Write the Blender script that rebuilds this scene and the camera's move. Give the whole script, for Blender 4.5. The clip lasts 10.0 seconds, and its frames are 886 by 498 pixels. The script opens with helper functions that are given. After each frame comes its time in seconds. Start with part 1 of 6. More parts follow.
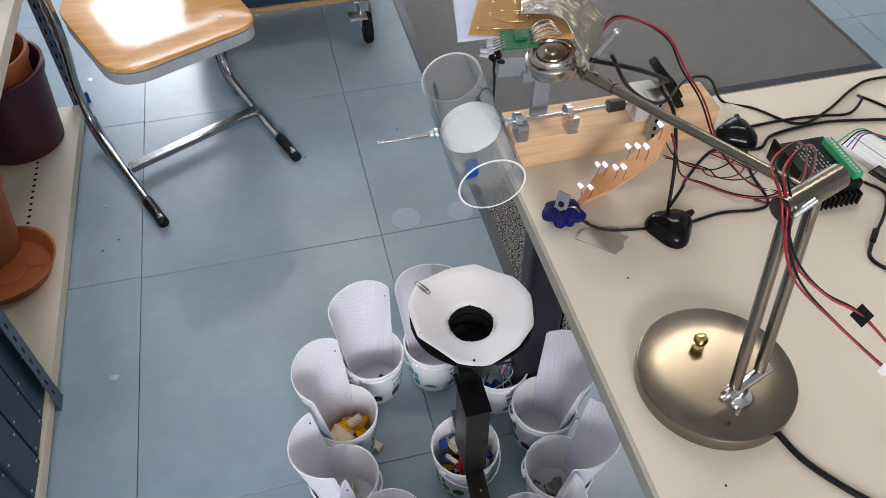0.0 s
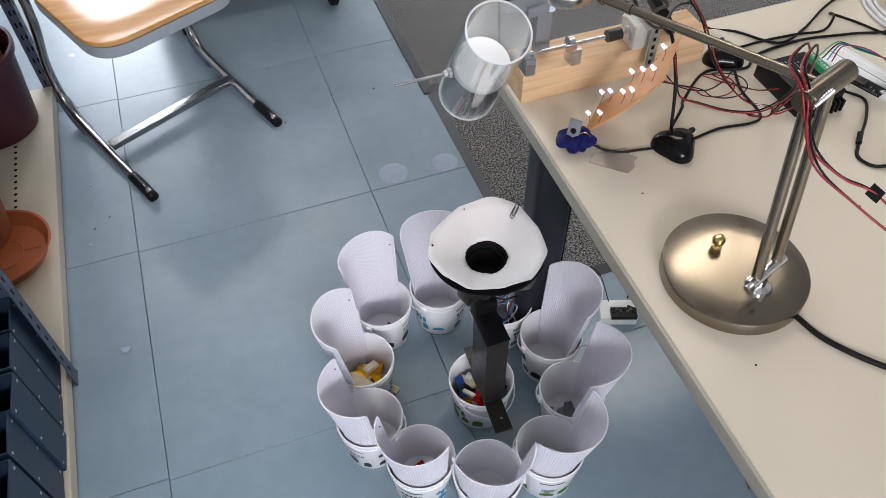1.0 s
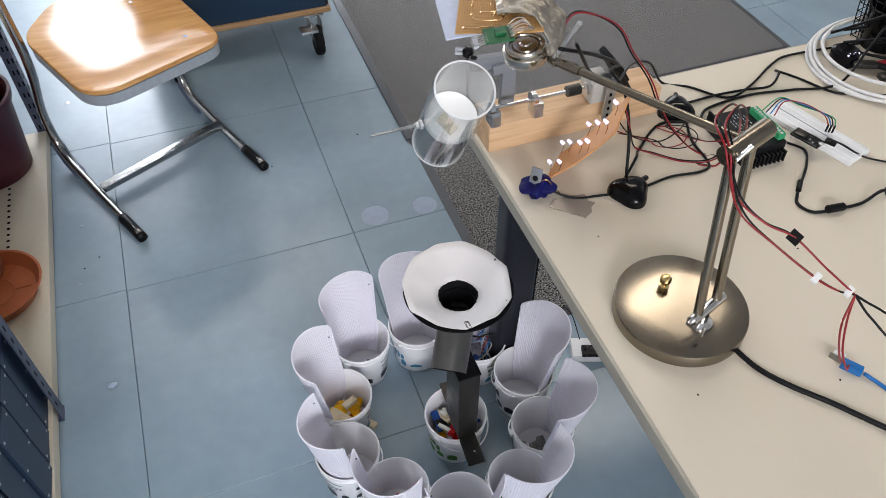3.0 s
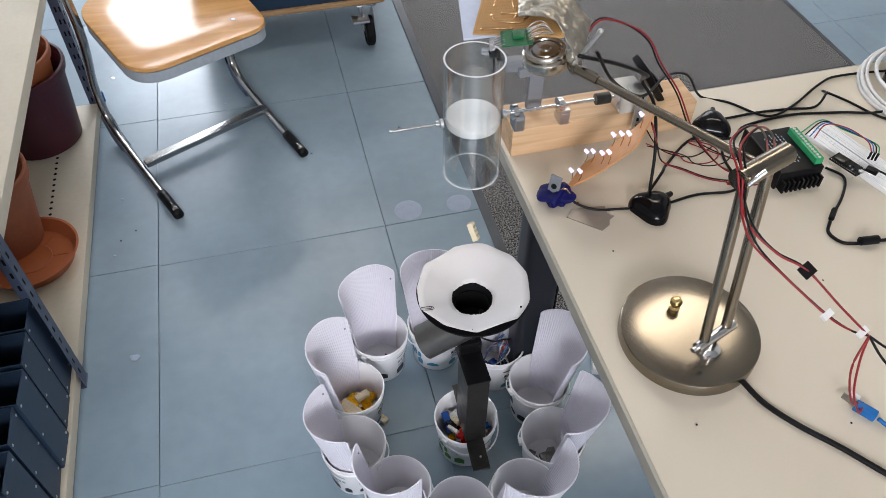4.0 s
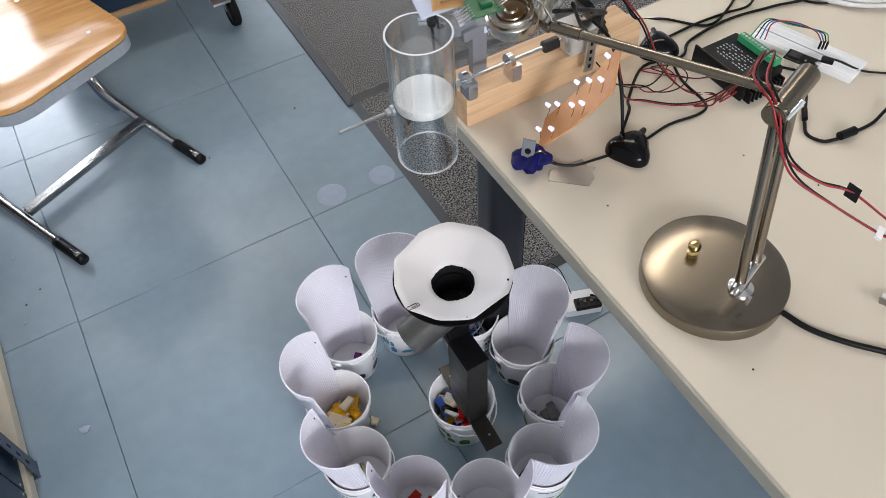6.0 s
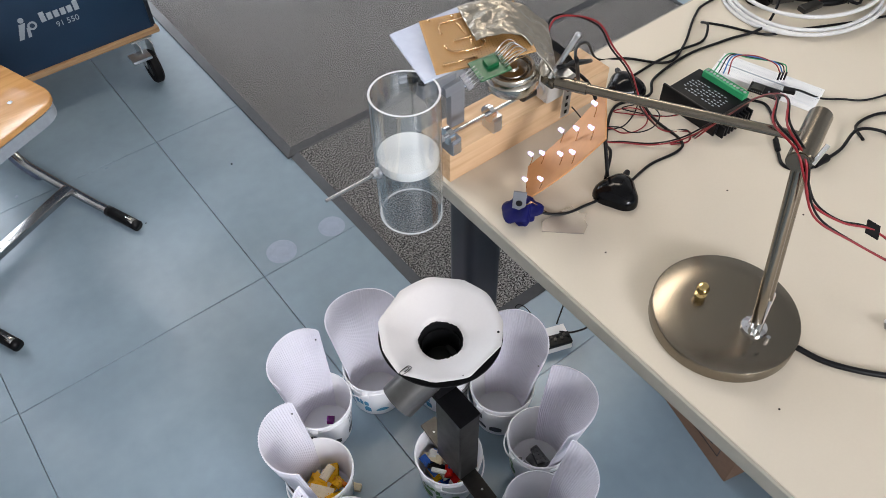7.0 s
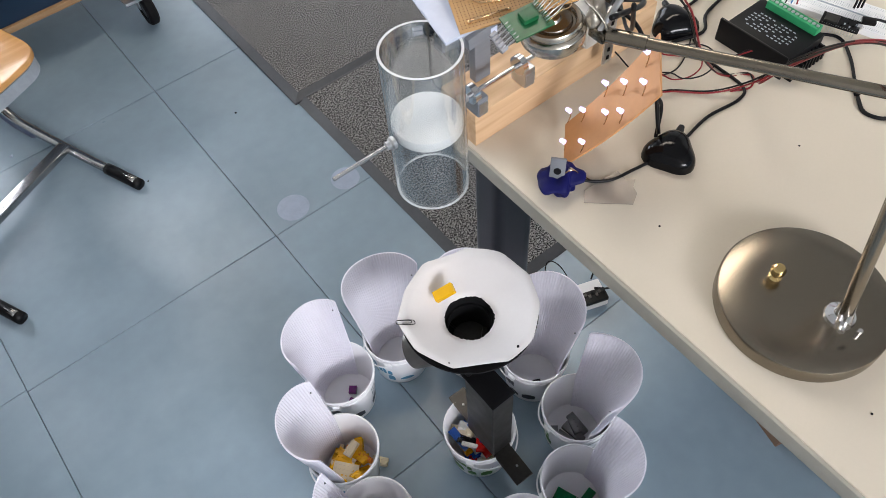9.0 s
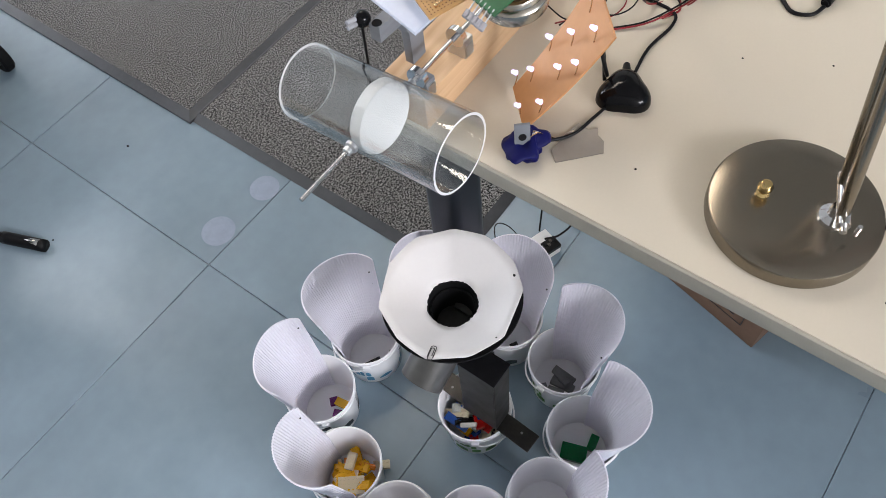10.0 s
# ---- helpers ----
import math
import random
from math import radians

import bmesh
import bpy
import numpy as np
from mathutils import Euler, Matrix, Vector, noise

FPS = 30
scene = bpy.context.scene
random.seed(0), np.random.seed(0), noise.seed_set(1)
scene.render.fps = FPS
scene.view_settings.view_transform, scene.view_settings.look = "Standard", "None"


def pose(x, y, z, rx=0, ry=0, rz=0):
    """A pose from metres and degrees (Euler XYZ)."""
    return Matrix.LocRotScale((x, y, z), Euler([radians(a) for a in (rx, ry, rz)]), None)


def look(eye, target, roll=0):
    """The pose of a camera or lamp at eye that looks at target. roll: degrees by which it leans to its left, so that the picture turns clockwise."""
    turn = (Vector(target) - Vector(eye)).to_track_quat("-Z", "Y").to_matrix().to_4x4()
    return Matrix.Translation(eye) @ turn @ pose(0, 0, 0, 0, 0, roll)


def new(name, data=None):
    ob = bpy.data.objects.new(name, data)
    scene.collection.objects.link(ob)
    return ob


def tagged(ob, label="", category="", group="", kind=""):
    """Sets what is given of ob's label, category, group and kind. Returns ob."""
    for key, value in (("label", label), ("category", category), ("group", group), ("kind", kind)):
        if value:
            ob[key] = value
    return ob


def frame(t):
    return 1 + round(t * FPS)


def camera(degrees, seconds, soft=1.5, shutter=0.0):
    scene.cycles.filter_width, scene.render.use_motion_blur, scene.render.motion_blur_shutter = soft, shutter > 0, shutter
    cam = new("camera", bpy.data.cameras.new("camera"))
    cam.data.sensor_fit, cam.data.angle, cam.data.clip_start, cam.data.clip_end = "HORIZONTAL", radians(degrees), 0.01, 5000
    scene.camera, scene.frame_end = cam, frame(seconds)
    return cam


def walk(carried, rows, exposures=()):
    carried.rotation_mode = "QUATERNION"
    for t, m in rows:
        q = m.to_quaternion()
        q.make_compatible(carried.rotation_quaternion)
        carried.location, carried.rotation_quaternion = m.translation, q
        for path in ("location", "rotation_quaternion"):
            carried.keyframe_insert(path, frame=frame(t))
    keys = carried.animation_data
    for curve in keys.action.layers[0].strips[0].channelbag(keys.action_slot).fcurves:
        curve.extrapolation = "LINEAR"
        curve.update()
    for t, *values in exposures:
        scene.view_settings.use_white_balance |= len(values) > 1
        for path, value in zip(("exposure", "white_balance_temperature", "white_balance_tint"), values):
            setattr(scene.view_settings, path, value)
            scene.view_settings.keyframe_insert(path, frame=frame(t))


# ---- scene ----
cam = camera(60.2, 10.0, 0.75)
EXPOSURE = 0.22
PATH = [
    (0, (-0.176, 0.607, 1.489), (0.146, 1.907, 0.004), -0.1),
    (0.5, (-0.22, 0.586, 1.484), (0.129, 1.834, -0.04), -1.0),
    (1, (-0.292, 0.563, 1.5), (0.124, 1.77, -0.039), -1.0),
    (1.5, (-0.329, 0.536, 1.519), (0.15, 1.741, -0.003), -0.5),
    (2, (-0.334, 0.514, 1.541), (0.19, 1.733, 0.045), -0.5),
    (2.5, (-0.316, 0.504, 1.558), (0.199, 1.76, 0.089), -0.5),
    (4, (-0.218, 0.505, 1.551), (0.12, 1.809, 0.073), 0.3),
    (4.5, (-0.203, 0.512, 1.543), (0.084, 1.805, 0.045), -0.6),
    (5, (-0.21, 0.533, 1.527), (0.093, 1.78, -0.007), -2.2),
    (5.2, (-0.224, 0.554, 1.528), (0.122, 1.77, -0.021), -2.7),
    (6.3, (-0.323, 0.705, 1.525), (0.311, 1.76, -0.051), -4.2),
    (6.5, (-0.335, 0.727, 1.524), (0.348, 1.762, -0.046), -3.8),
    (7, (-0.357, 0.774, 1.526), (0.415, 1.796, -0.01), -1.2),
    (7.5, (-0.349, 0.801, 1.522), (0.425, 1.853, 0.007), 0.2),
    (8, (-0.308, 0.828, 1.499), (0.407, 1.892, -0.036), 0.1),
    (8.5, (-0.28, 0.845, 1.467), (0.352, 1.86, -0.136), -1.2),
    (9, (-0.282, 0.887, 1.462), (0.351, 1.819, -0.19), -5.3),
    (9.5, (-0.294, 0.947, 1.463), (0.407, 1.772, -0.219), -8.4),
    (10, (-0.313, 0.985, 1.448), (0.44, 1.692, -0.264), -8.4),
]
walk(cam, [(t, look(eye, target, roll)) for t, eye, target, roll in PATH], exposures=[(0, EXPOSURE), (5.0, EXPOSURE), (7.0, EXPOSURE + 0.16), (10, EXPOSURE + 0.2)])

# ---- light ----
world = bpy.data.worlds.new("sky")
scene.world = world
world.use_nodes = True
wn = world.node_tree
sky = wn.nodes.new("ShaderNodeTexSky")
sky.sky_type, sky.sun_disc = "NISHITA", False
sky.sun_elevation, sky.sun_rotation = radians(42), radians(20)
wn.links.new(sky.outputs[0], wn.nodes["Background"].inputs[0])
wn.nodes["Background"].inputs[1].default_value = 0.1


def window_light(name, x, y, z, w, h, power, aim, color):
    d = bpy.data.lights.new(name, "AREA")
    d.shape, d.size, d.size_y, d.energy, d.color = "RECTANGLE", w, h, power, color
    ob = new(name, d)
    ob.matrix_world = look((x, y, z), aim)
    return ob


window_light("window_daylight", -0.9, 5.86, 1.75, 2.2, 1.5, 135, (-0.6, 0, 1.2), (0.88, 0.92, 1.0))
window_light("window_daylight", 2.1, 5.86, 1.75, 2.2, 1.5, 20, (1.6, 0, 1.2), (0.93, 0.93, 1.0))
# Fill added behind the viewer to brighten near sides; no source known there.
window_light("window_daylight", -0.55, -2.36, 2.25, 1.7, 0.8, 120, (-0.2, 2, 0.4), (0.95, 0.95, 1.0))


# ---- materials ----
def mat(name, color, rough=0.5, metal=0.0, vary=0.12, scale=6.0, fine=90.0, bump=0.05, dist=0.001, spec=0.5, color2=None, glow=None, trans=0.0, stretch=(1, 1, 1), per_object=0.0, rvar=0.12, wrap=0.0, ior=1.45, whole=False):
    m = bpy.data.materials.new(name)
    m.use_nodes = True
    t = m.node_tree
    b = t.nodes["Principled BSDF"]
    co = t.nodes.new("ShaderNodeTexCoord")
    mp = t.nodes.new("ShaderNodeMapping")
    mp.inputs["Scale"].default_value = stretch
    if whole:
        t.links.new(t.nodes.new("ShaderNodeNewGeometry").outputs["Position"], mp.inputs[0])
    else:
        t.links.new(co.outputs["Object"], mp.inputs[0])
    n1, n2 = t.nodes.new("ShaderNodeTexNoise"), t.nodes.new("ShaderNodeTexNoise")
    n1.inputs["Scale"].default_value, n1.inputs["Detail"].default_value = scale, 5
    n2.inputs["Scale"].default_value, n2.inputs["Detail"].default_value = fine, 3
    for n in (n1, n2):
        t.links.new(mp.outputs[0], n.inputs["Vector"])
    c2 = color2 or tuple(c * (1 - 2.2 * vary) for c in color)
    r1 = t.nodes.new("ShaderNodeMapRange")
    r1.inputs[1].default_value, r1.inputs[2].default_value = 0.1, 0.9
    t.links.new(n1.outputs[0], r1.inputs[0])
    mx = t.nodes.new("ShaderNodeMix")
    mx.data_type = "RGBA"
    mx.inputs[6].default_value, mx.inputs[7].default_value = (*color, 1), (*c2, 1)
    t.links.new(r1.outputs[0], mx.inputs[0])
    hs = t.nodes.new("ShaderNodeHueSaturation")
    r2 = t.nodes.new("ShaderNodeMapRange")
    r2.inputs[1].default_value, r2.inputs[2].default_value = 0.1, 0.9
    r2.inputs[3].default_value, r2.inputs[4].default_value = 1 - vary, 1 + vary
    t.links.new(n2.outputs[0], r2.inputs[0])
    val = r2.outputs[0]
    if per_object:
        oi = t.nodes.new("ShaderNodeObjectInfo")
        ma = t.nodes.new("ShaderNodeMath")
        ma.operation = "MULTIPLY_ADD"
        ma.inputs[1].default_value, ma.inputs[2].default_value = per_object, 1 - per_object / 2
        t.links.new(oi.outputs["Random"], ma.inputs[0])
        mu = t.nodes.new("ShaderNodeMath")
        mu.operation = "MULTIPLY"
        t.links.new(ma.outputs[0], mu.inputs[0])
        t.links.new(val, mu.inputs[1])
        val = mu.outputs[0]
    t.links.new(val, hs.inputs["Value"])
    t.links.new(mx.outputs[2], hs.inputs["Color"])
    t.links.new(hs.outputs[0], b.inputs["Base Color"])
    rr = t.nodes.new("ShaderNodeMapRange")
    rr.inputs[1].default_value, rr.inputs[2].default_value = 0.1, 0.9
    rr.inputs[3].default_value, rr.inputs[4].default_value = max(0.02, rough - rvar * rough), min(1, rough + rvar * rough)
    t.links.new(n1.outputs[0], rr.inputs[0])
    t.links.new(rr.outputs[0], b.inputs["Roughness"])
    b.inputs["Metallic"].default_value = metal
    b.inputs["Specular IOR Level"].default_value = spec
    b.inputs["IOR"].default_value = ior
    b.inputs["Transmission Weight"].default_value = trans
    b.inputs["Subsurface Weight"].default_value = wrap
    if wrap:
        b.inputs["Subsurface Radius"].default_value = (0.006, 0.006, 0.006)
    if bump:
        bp = t.nodes.new("ShaderNodeBump")
        bp.inputs["Strength"].default_value, bp.inputs["Distance"].default_value = bump, dist
        t.links.new(n2.outputs[0], bp.inputs["Height"])
        t.links.new(bp.outputs[0], b.inputs["Normal"])
    if glow:
        b.inputs["Emission Color"].default_value = (*glow[0], 1)
        b.inputs["Emission Strength"].default_value = glow[1]
    return m


def wood_mat(name, light, dark, rough, axis_scale, ring=22.0):
    m = mat(name, light, rough, vary=0.06, scale=5, fine=160, bump=0.04)
    t = m.node_tree
    b = t.nodes["Principled BSDF"]
    co = t.nodes.new("ShaderNodeTexCoord")
    mp = t.nodes.new("ShaderNodeMapping")
    mp.inputs["Scale"].default_value = axis_scale
    wv = t.nodes.new("ShaderNodeTexNoise")
    wv.inputs["Scale"].default_value, wv.inputs["Detail"].default_value, wv.inputs["Distortion"].default_value = ring, 4, 0.6
    rp = t.nodes.new("ShaderNodeValToRGB")
    rp.color_ramp.elements[0].position, rp.color_ramp.elements[1].position = 0.36, 0.62
    rp.color_ramp.elements[0].color, rp.color_ramp.elements[1].color = (*dark, 1), (*light, 1)
    t.links.new(co.outputs["Object"], mp.inputs[0])
    t.links.new(mp.outputs[0], wv.inputs["Vector"])
    t.links.new(wv.outputs[0], rp.inputs[0])
    t.links.new(rp.outputs[0], b.inputs["Base Color"])
    return m


def speckle_mat(name, dark, light, scale, rough):
    m = mat(name, dark, rough, vary=0.1, scale=2.5, fine=scale, bump=0.9, dist=0.004, spec=0.2)
    t = m.node_tree
    b = t.nodes["Principled BSDF"]
    co = t.nodes.new("ShaderNodeTexCoord")
    vo = t.nodes.new("ShaderNodeTexNoise")
    vo.inputs["Scale"].default_value, vo.inputs["Detail"].default_value, vo.inputs["Roughness"].default_value = scale, 3, 0.75
    rp = t.nodes.new("ShaderNodeValToRGB")
    rp.color_ramp.elements[0].position, rp.color_ramp.elements[1].position = 0.43, 0.61
    rp.color_ramp.elements[0].color, rp.color_ramp.elements[1].color = (*dark, 1), (*light, 1)
    t.links.new(co.outputs["Object"], vo.inputs["Vector"])
    t.links.new(vo.outputs[0], rp.inputs[0])
    t.links.new(rp.outputs[0], b.inputs["Base Color"])
    return m


def glass_mat(name, rough=0.02):
    """Thin clear acrylic: mostly see-through, with a glossy skin that grows at grazing angles."""
    m = bpy.data.materials.new(name)
    m.use_nodes = True
    t = m.node_tree
    t.nodes.remove(t.nodes["Principled BSDF"])
    tr, gl, fr, mx = (t.nodes.new("ShaderNode" + k) for k in ("BsdfTransparent", "BsdfGlossy", "LayerWeight", "MixShader"))
    tr.inputs[0].default_value = (0.92, 0.935, 0.94, 1)
    gl.inputs["Roughness"].default_value = rough
    pw, ad = t.nodes.new("ShaderNodeMath"), t.nodes.new("ShaderNodeMath")
    pw.operation, ad.operation = "POWER", "MULTIPLY_ADD"
    pw.inputs[1].default_value, ad.inputs[1].default_value, ad.inputs[2].default_value = 2.6, 0.75, 0.1
    fr.inputs[0].default_value = 0.5
    t.links.new(fr.outputs["Facing"], pw.inputs[0])
    t.links.new(pw.outputs[0], ad.inputs[0])
    t.links.new(ad.outputs[0], mx.inputs[0])
    t.links.new(tr.outputs[0], mx.inputs[1])
    t.links.new(gl.outputs[0], mx.inputs[2])
    t.links.new(mx.outputs[0], t.nodes["Material Output"].inputs[0])
    return m


LINO = mat("blue_grey_linoleum", (0.325, 0.415, 0.49), 0.3, vary=0.06, scale=2.2, fine=30, bump=0.0, color2=(0.145, 0.205, 0.25), per_object=0.05, rvar=0.2, whole=True)
SEAM = mat("seam_dirt", (0.05, 0.06, 0.065), 0.8)
MAT_PILE = speckle_mat("charcoal_mat_pile", (0.008, 0.008, 0.009), (0.36, 0.352, 0.345), 235, 0.95)
MAT_EDGE = mat("rubber_edge", (0.062, 0.067, 0.076), 0.5, vary=0.15)
WALL = mat("wall_paint", (0.56, 0.555, 0.54), 0.8, vary=0.03)
TABLE = mat("beige_laminate", (0.6, 0.535, 0.435), 0.42, vary=0.015, scale=4, fine=250, bump=0.03, dist=0.0004)
TABLE_EDGE = mat("table_edge_band", (0.36, 0.34, 0.29), 0.5, vary=0.04)
ANTHRACITE = mat("anthracite_paint", (0.015, 0.018, 0.025), 0.42, vary=0.08)
BLACK = mat("black_plastic", (0.006, 0.006, 0.007), 0.42, vary=0.1, spec=0.22)
BLACK_GLOSS = mat("glossy_black_plastic", (0.004, 0.004, 0.005), 0.14, vary=0.1, spec=0.25)
BLACK_MATT = mat("matt_black", (0.009, 0.009, 0.01), 0.7, vary=0.1, spec=0.15)
STEEL = mat("brushed_steel", (0.27, 0.235, 0.19), 0.25, 1.0, vary=0.05, fine=300, bump=0.05, dist=0.0003, rvar=0.2)
HEAD_STEEL = mat("satin_lamp_head_steel", (0.5, 0.46, 0.4), 0.22, 1.0, vary=0.05, fine=300, bump=0.05, dist=0.0003)
CHROME = mat("chrome", (0.75, 0.75, 0.76), 0.14, 1.0, vary=0.03)
TUBE_STEEL = mat("dull_chrome_tube", (0.42, 0.42, 0.42), 0.24, 1.0, vary=0.06)
BRASS = mat("polished_brass", (0.75, 0.55, 0.25), 0.12, 1.0, vary=0.03)
ALU = mat("aluminium", (0.62, 0.63, 0.65), 0.3, 1.0, vary=0.04)
RAW_STEEL = mat("dark_sheet_steel", (0.06, 0.058, 0.056), 0.34, 0.7, vary=0.2, scale=30, fine=140, color2=(0.045, 0.042, 0.037), rvar=0.3)
WHITE_PP = mat("white_bucket_plastic", (0.87, 0.87, 0.89), 0.33, vary=0.015, scale=20, wrap=0.3)
SHEET_PP = mat("white_corrugated_sheet", (0.81, 0.795, 0.875), 0.42, vary=0.02, scale=15, wrap=0.5)
PAPER = mat("white_card", (0.74, 0.71, 0.7), 0.55, vary=0.015, scale=12, fine=200, bump=0.05)
ACRYLIC = glass_mat("clear_acrylic")
ACRYLIC_EDGE = mat("sawn_acrylic_edge", (0.85, 0.87, 0.88), 0.4, vary=0.03, trans=0.3)
DISC_WHITE = mat("white_foam_disc", (0.86, 0.85, 0.83), 0.5, vary=0.01)
PINE = wood_mat("pine", (0.66, 0.45, 0.27), (0.53, 0.33, 0.18), 0.5, (0.6, 9, 9), 7)
BEECH = wood_mat("varnished_beech", (0.62, 0.34, 0.13), (0.5, 0.25, 0.085), 0.16, (1.2, 9, 9), 5)
PLY = wood_mat("plywood", (0.4, 0.25, 0.13), (0.3, 0.17, 0.08), 0.6, (1, 1, 14), 8)
CART_BLUE = mat("navy_painted_steel", (0.012, 0.035, 0.075), 0.4, vary=0.1, fine=200)
SHELF_BLUE = mat("slate_blue_paint", (0.075, 0.095, 0.15), 0.45, vary=0.12)
SHELF_BEIGE = mat("cream_shelf_paint", (0.62, 0.56, 0.45), 0.5, vary=0.05)
FILE_BLUE = mat("dark_blue_card", (0.026, 0.048, 0.088), 0.45, vary=0.08)
TERRA = mat("terracotta", (0.36, 0.125, 0.06), 0.75, vary=0.12, scale=9, color2=(0.27, 0.085, 0.045), bump=0.2)
TERRA_PLASTIC = mat("terracotta_plastic", (0.44, 0.13, 0.05), 0.45, vary=0.05)
MAROON = mat("maroon_plastic", (0.06, 0.008, 0.018), 0.4, vary=0.08)
TAPE = mat("silver_duct_tape", (0.4, 0.365, 0.31), 0.33, 0.8, vary=0.12, scale=40, fine=120, bump=0.7, dist=0.003)
TAPE_FLAT = mat("grey_duct_tape", (0.33, 0.3, 0.27), 0.35, 0.5, vary=0.08, scale=40, bump=0.3)
PERF = mat("pertinax_board", (0.5, 0.27, 0.09), 0.4, vary=0.1, scale=60)
LEDBOARD = mat("tan_hardboard", (0.62, 0.3, 0.12), 0.42, vary=0.06, scale=30)
COPPER = mat("tinned_copper", (0.8, 0.55, 0.3), 0.25, 1.0)
GREEN_PCB = mat("green_circuit_board", (0.01, 0.13, 0.045), 0.35, vary=0.2, scale=120)
GREEN_TERM = mat("green_terminal_plastic", (0.03, 0.3, 0.12), 0.45)
LED_GLOW = mat("lit_white_led", (0.5, 0.45, 0.75), 0.1, glow=((0.76, 0.68, 1.0), 1.0))
LED_CLEAR = mat("clear_led", (0.8, 0.8, 0.85), 0.08, trans=0.6)
BLUE_TACK = mat("dark_blue_putty", (0.005, 0.006, 0.085), 0.55, vary=0.15, scale=40, spec=0.2)
GREY_PRINT = mat("grey_printed_plastic", (0.19, 0.2, 0.22), 0.5, vary=0.06, stretch=(1, 1, 30))
PVC = mat("grey_pvc_pipe", (0.13, 0.128, 0.125), 0.3, 0.6, vary=0.12, scale=25)
CREAM_METAL = mat("off_white_motor_case", (0.66, 0.63, 0.58), 0.4)
RED_WIRE = mat("red_wire", (0.26, 0.008, 0.014), 0.4)
BLUE_WIRE = mat("blue_wire", (0.01, 0.14, 0.42), 0.4)
WHITE_WIRE = mat("white_cable", (0.68, 0.67, 0.66), 0.45)
CARDBOARD = mat("cardboard", (0.24, 0.14, 0.09), 0.8, vary=0.08)
WHITE_PLASTIC = mat("white_plastic", (0.78, 0.78, 0.78), 0.4, vary=0.02)
PRINT_BLUE = mat("label_blue", (0.06, 0.3, 0.5), 0.4, vary=0.2, scale=80)
PRINT_GREEN = mat("label_green", (0.08, 0.3, 0.03), 0.4, vary=0.3, scale=80)
PRINT_DARK = mat("label_dark", (0.02, 0.025, 0.035), 0.4, vary=0.2)
GREY_INK = mat("grey_print", (0.36, 0.4, 0.44), 0.5)
TUBE_LIGHT = mat("lit_fluorescent_diffuser", (0.9, 0.88, 0.8), 0.5, glow=((1.0, 0.88, 0.74), 10.0))
TUBE_LIGHT_COOL = mat("lit_cool_fluorescent_diffuser", (0.9, 0.9, 0.9), 0.5, glow=((0.95, 0.96, 1.0), 14.0))
DUST = mat("pale_floor_scuff", (0.36, 0.42, 0.54), 0.4, vary=0.1, scale=40)
# Bluish reflection on the sensor sticker, put in as weak emission.
STICKER_GLOW = mat("sticker_painted_reflection", (0.4, 0.44, 0.55), 0.3, glow=((0.75, 0.82, 1.0), 0.22))
BRICK_MATS = {k: mat(k + "_brick_plastic", c, 0.25, vary=0.02) for k, c in {
    "yellow": (0.85, 0.46, 0.008), "cream": (0.76, 0.66, 0.46), "white": (0.8, 0.79, 0.74), "blue": (0.01, 0.07, 0.32), "red": (0.55, 0.015, 0.012),
    "green": (0.0, 0.17, 0.05), "grey": (0.2, 0.205, 0.21), "black": (0.01, 0.01, 0.011), "purple": (0.15, 0.01, 0.15), "orange": (0.7, 0.22, 0.02), "peach": (0.75, 0.5, 0.36), "brown": (0.12, 0.05, 0.025)}.items()}


def lit_plate_mat(name, clear, rough):
    """Frosted clear plate: part see-through; a faint emission paints in the diodes' light."""
    m = mat(name, (0.5, 0.54, 0.66), rough, glow=((0.72, 0.8, 1.0), 0.3))
    t = m.node_tree
    tr, mx = t.nodes.new("ShaderNodeBsdfTransparent"), t.nodes.new("ShaderNodeMixShader")
    mx.inputs[0].default_value = 1 - clear
    t.links.new(tr.outputs[0], mx.inputs[1])
    t.links.new(t.nodes["Principled BSDF"].outputs[0], mx.inputs[2])
    t.links.new(mx.outputs[0], t.nodes["Material Output"].inputs[0])
    return m


LIT_PLATE = lit_plate_mat("frosted_plate_painted_glow", 0.5, 0.25)


# ---- mesh helpers ----
I4 = Matrix.Identity(4)


def T(x, y, z):
    return Matrix.Translation((x, y, z))


def part(name, bm, material, parent=None, label="", smooth=True, m=None):
    me = bpy.data.meshes.new(name)
    if smooth:
        for f in bm.faces:
            f.smooth = True
        for e in bm.edges:
            if len(e.link_faces) == 2 and e.calc_face_angle(0) > 0.6:
                e.smooth = False
    bm.to_mesh(me)
    bm.free()
    for mm in material if isinstance(material, (list, tuple)) else [material]:
        me.materials.append(mm)
    ob = new(name, me)
    if m is not None:
        ob.matrix_basis = m
    if parent is not None:
        ob.parent = parent
    if label:
        ob["label"] = label
    return ob


def thing(name, x, y, z, label, category, group="", rz=0.0):
    ob = new(name)
    ob.empty_display_size = 0.02
    ob.matrix_basis = pose(x, y, z, 0, 0, rz)
    return tagged(ob, label, category, group)


def box(bm, c, s, m=I4, bevel=0.0, seg=2):
    r = bmesh.ops.create_cube(bm, size=1.0)
    vs = r["verts"]
    bmesh.ops.transform(bm, matrix=m @ T(*c) @ Matrix.Diagonal((*s, 1)), verts=vs)
    if bevel:
        es = list({e for v in vs for e in v.link_edges})
        bmesh.ops.bevel(bm, geom=es, offset=bevel, segments=seg, affect="EDGES", profile=0.6)
    return bm


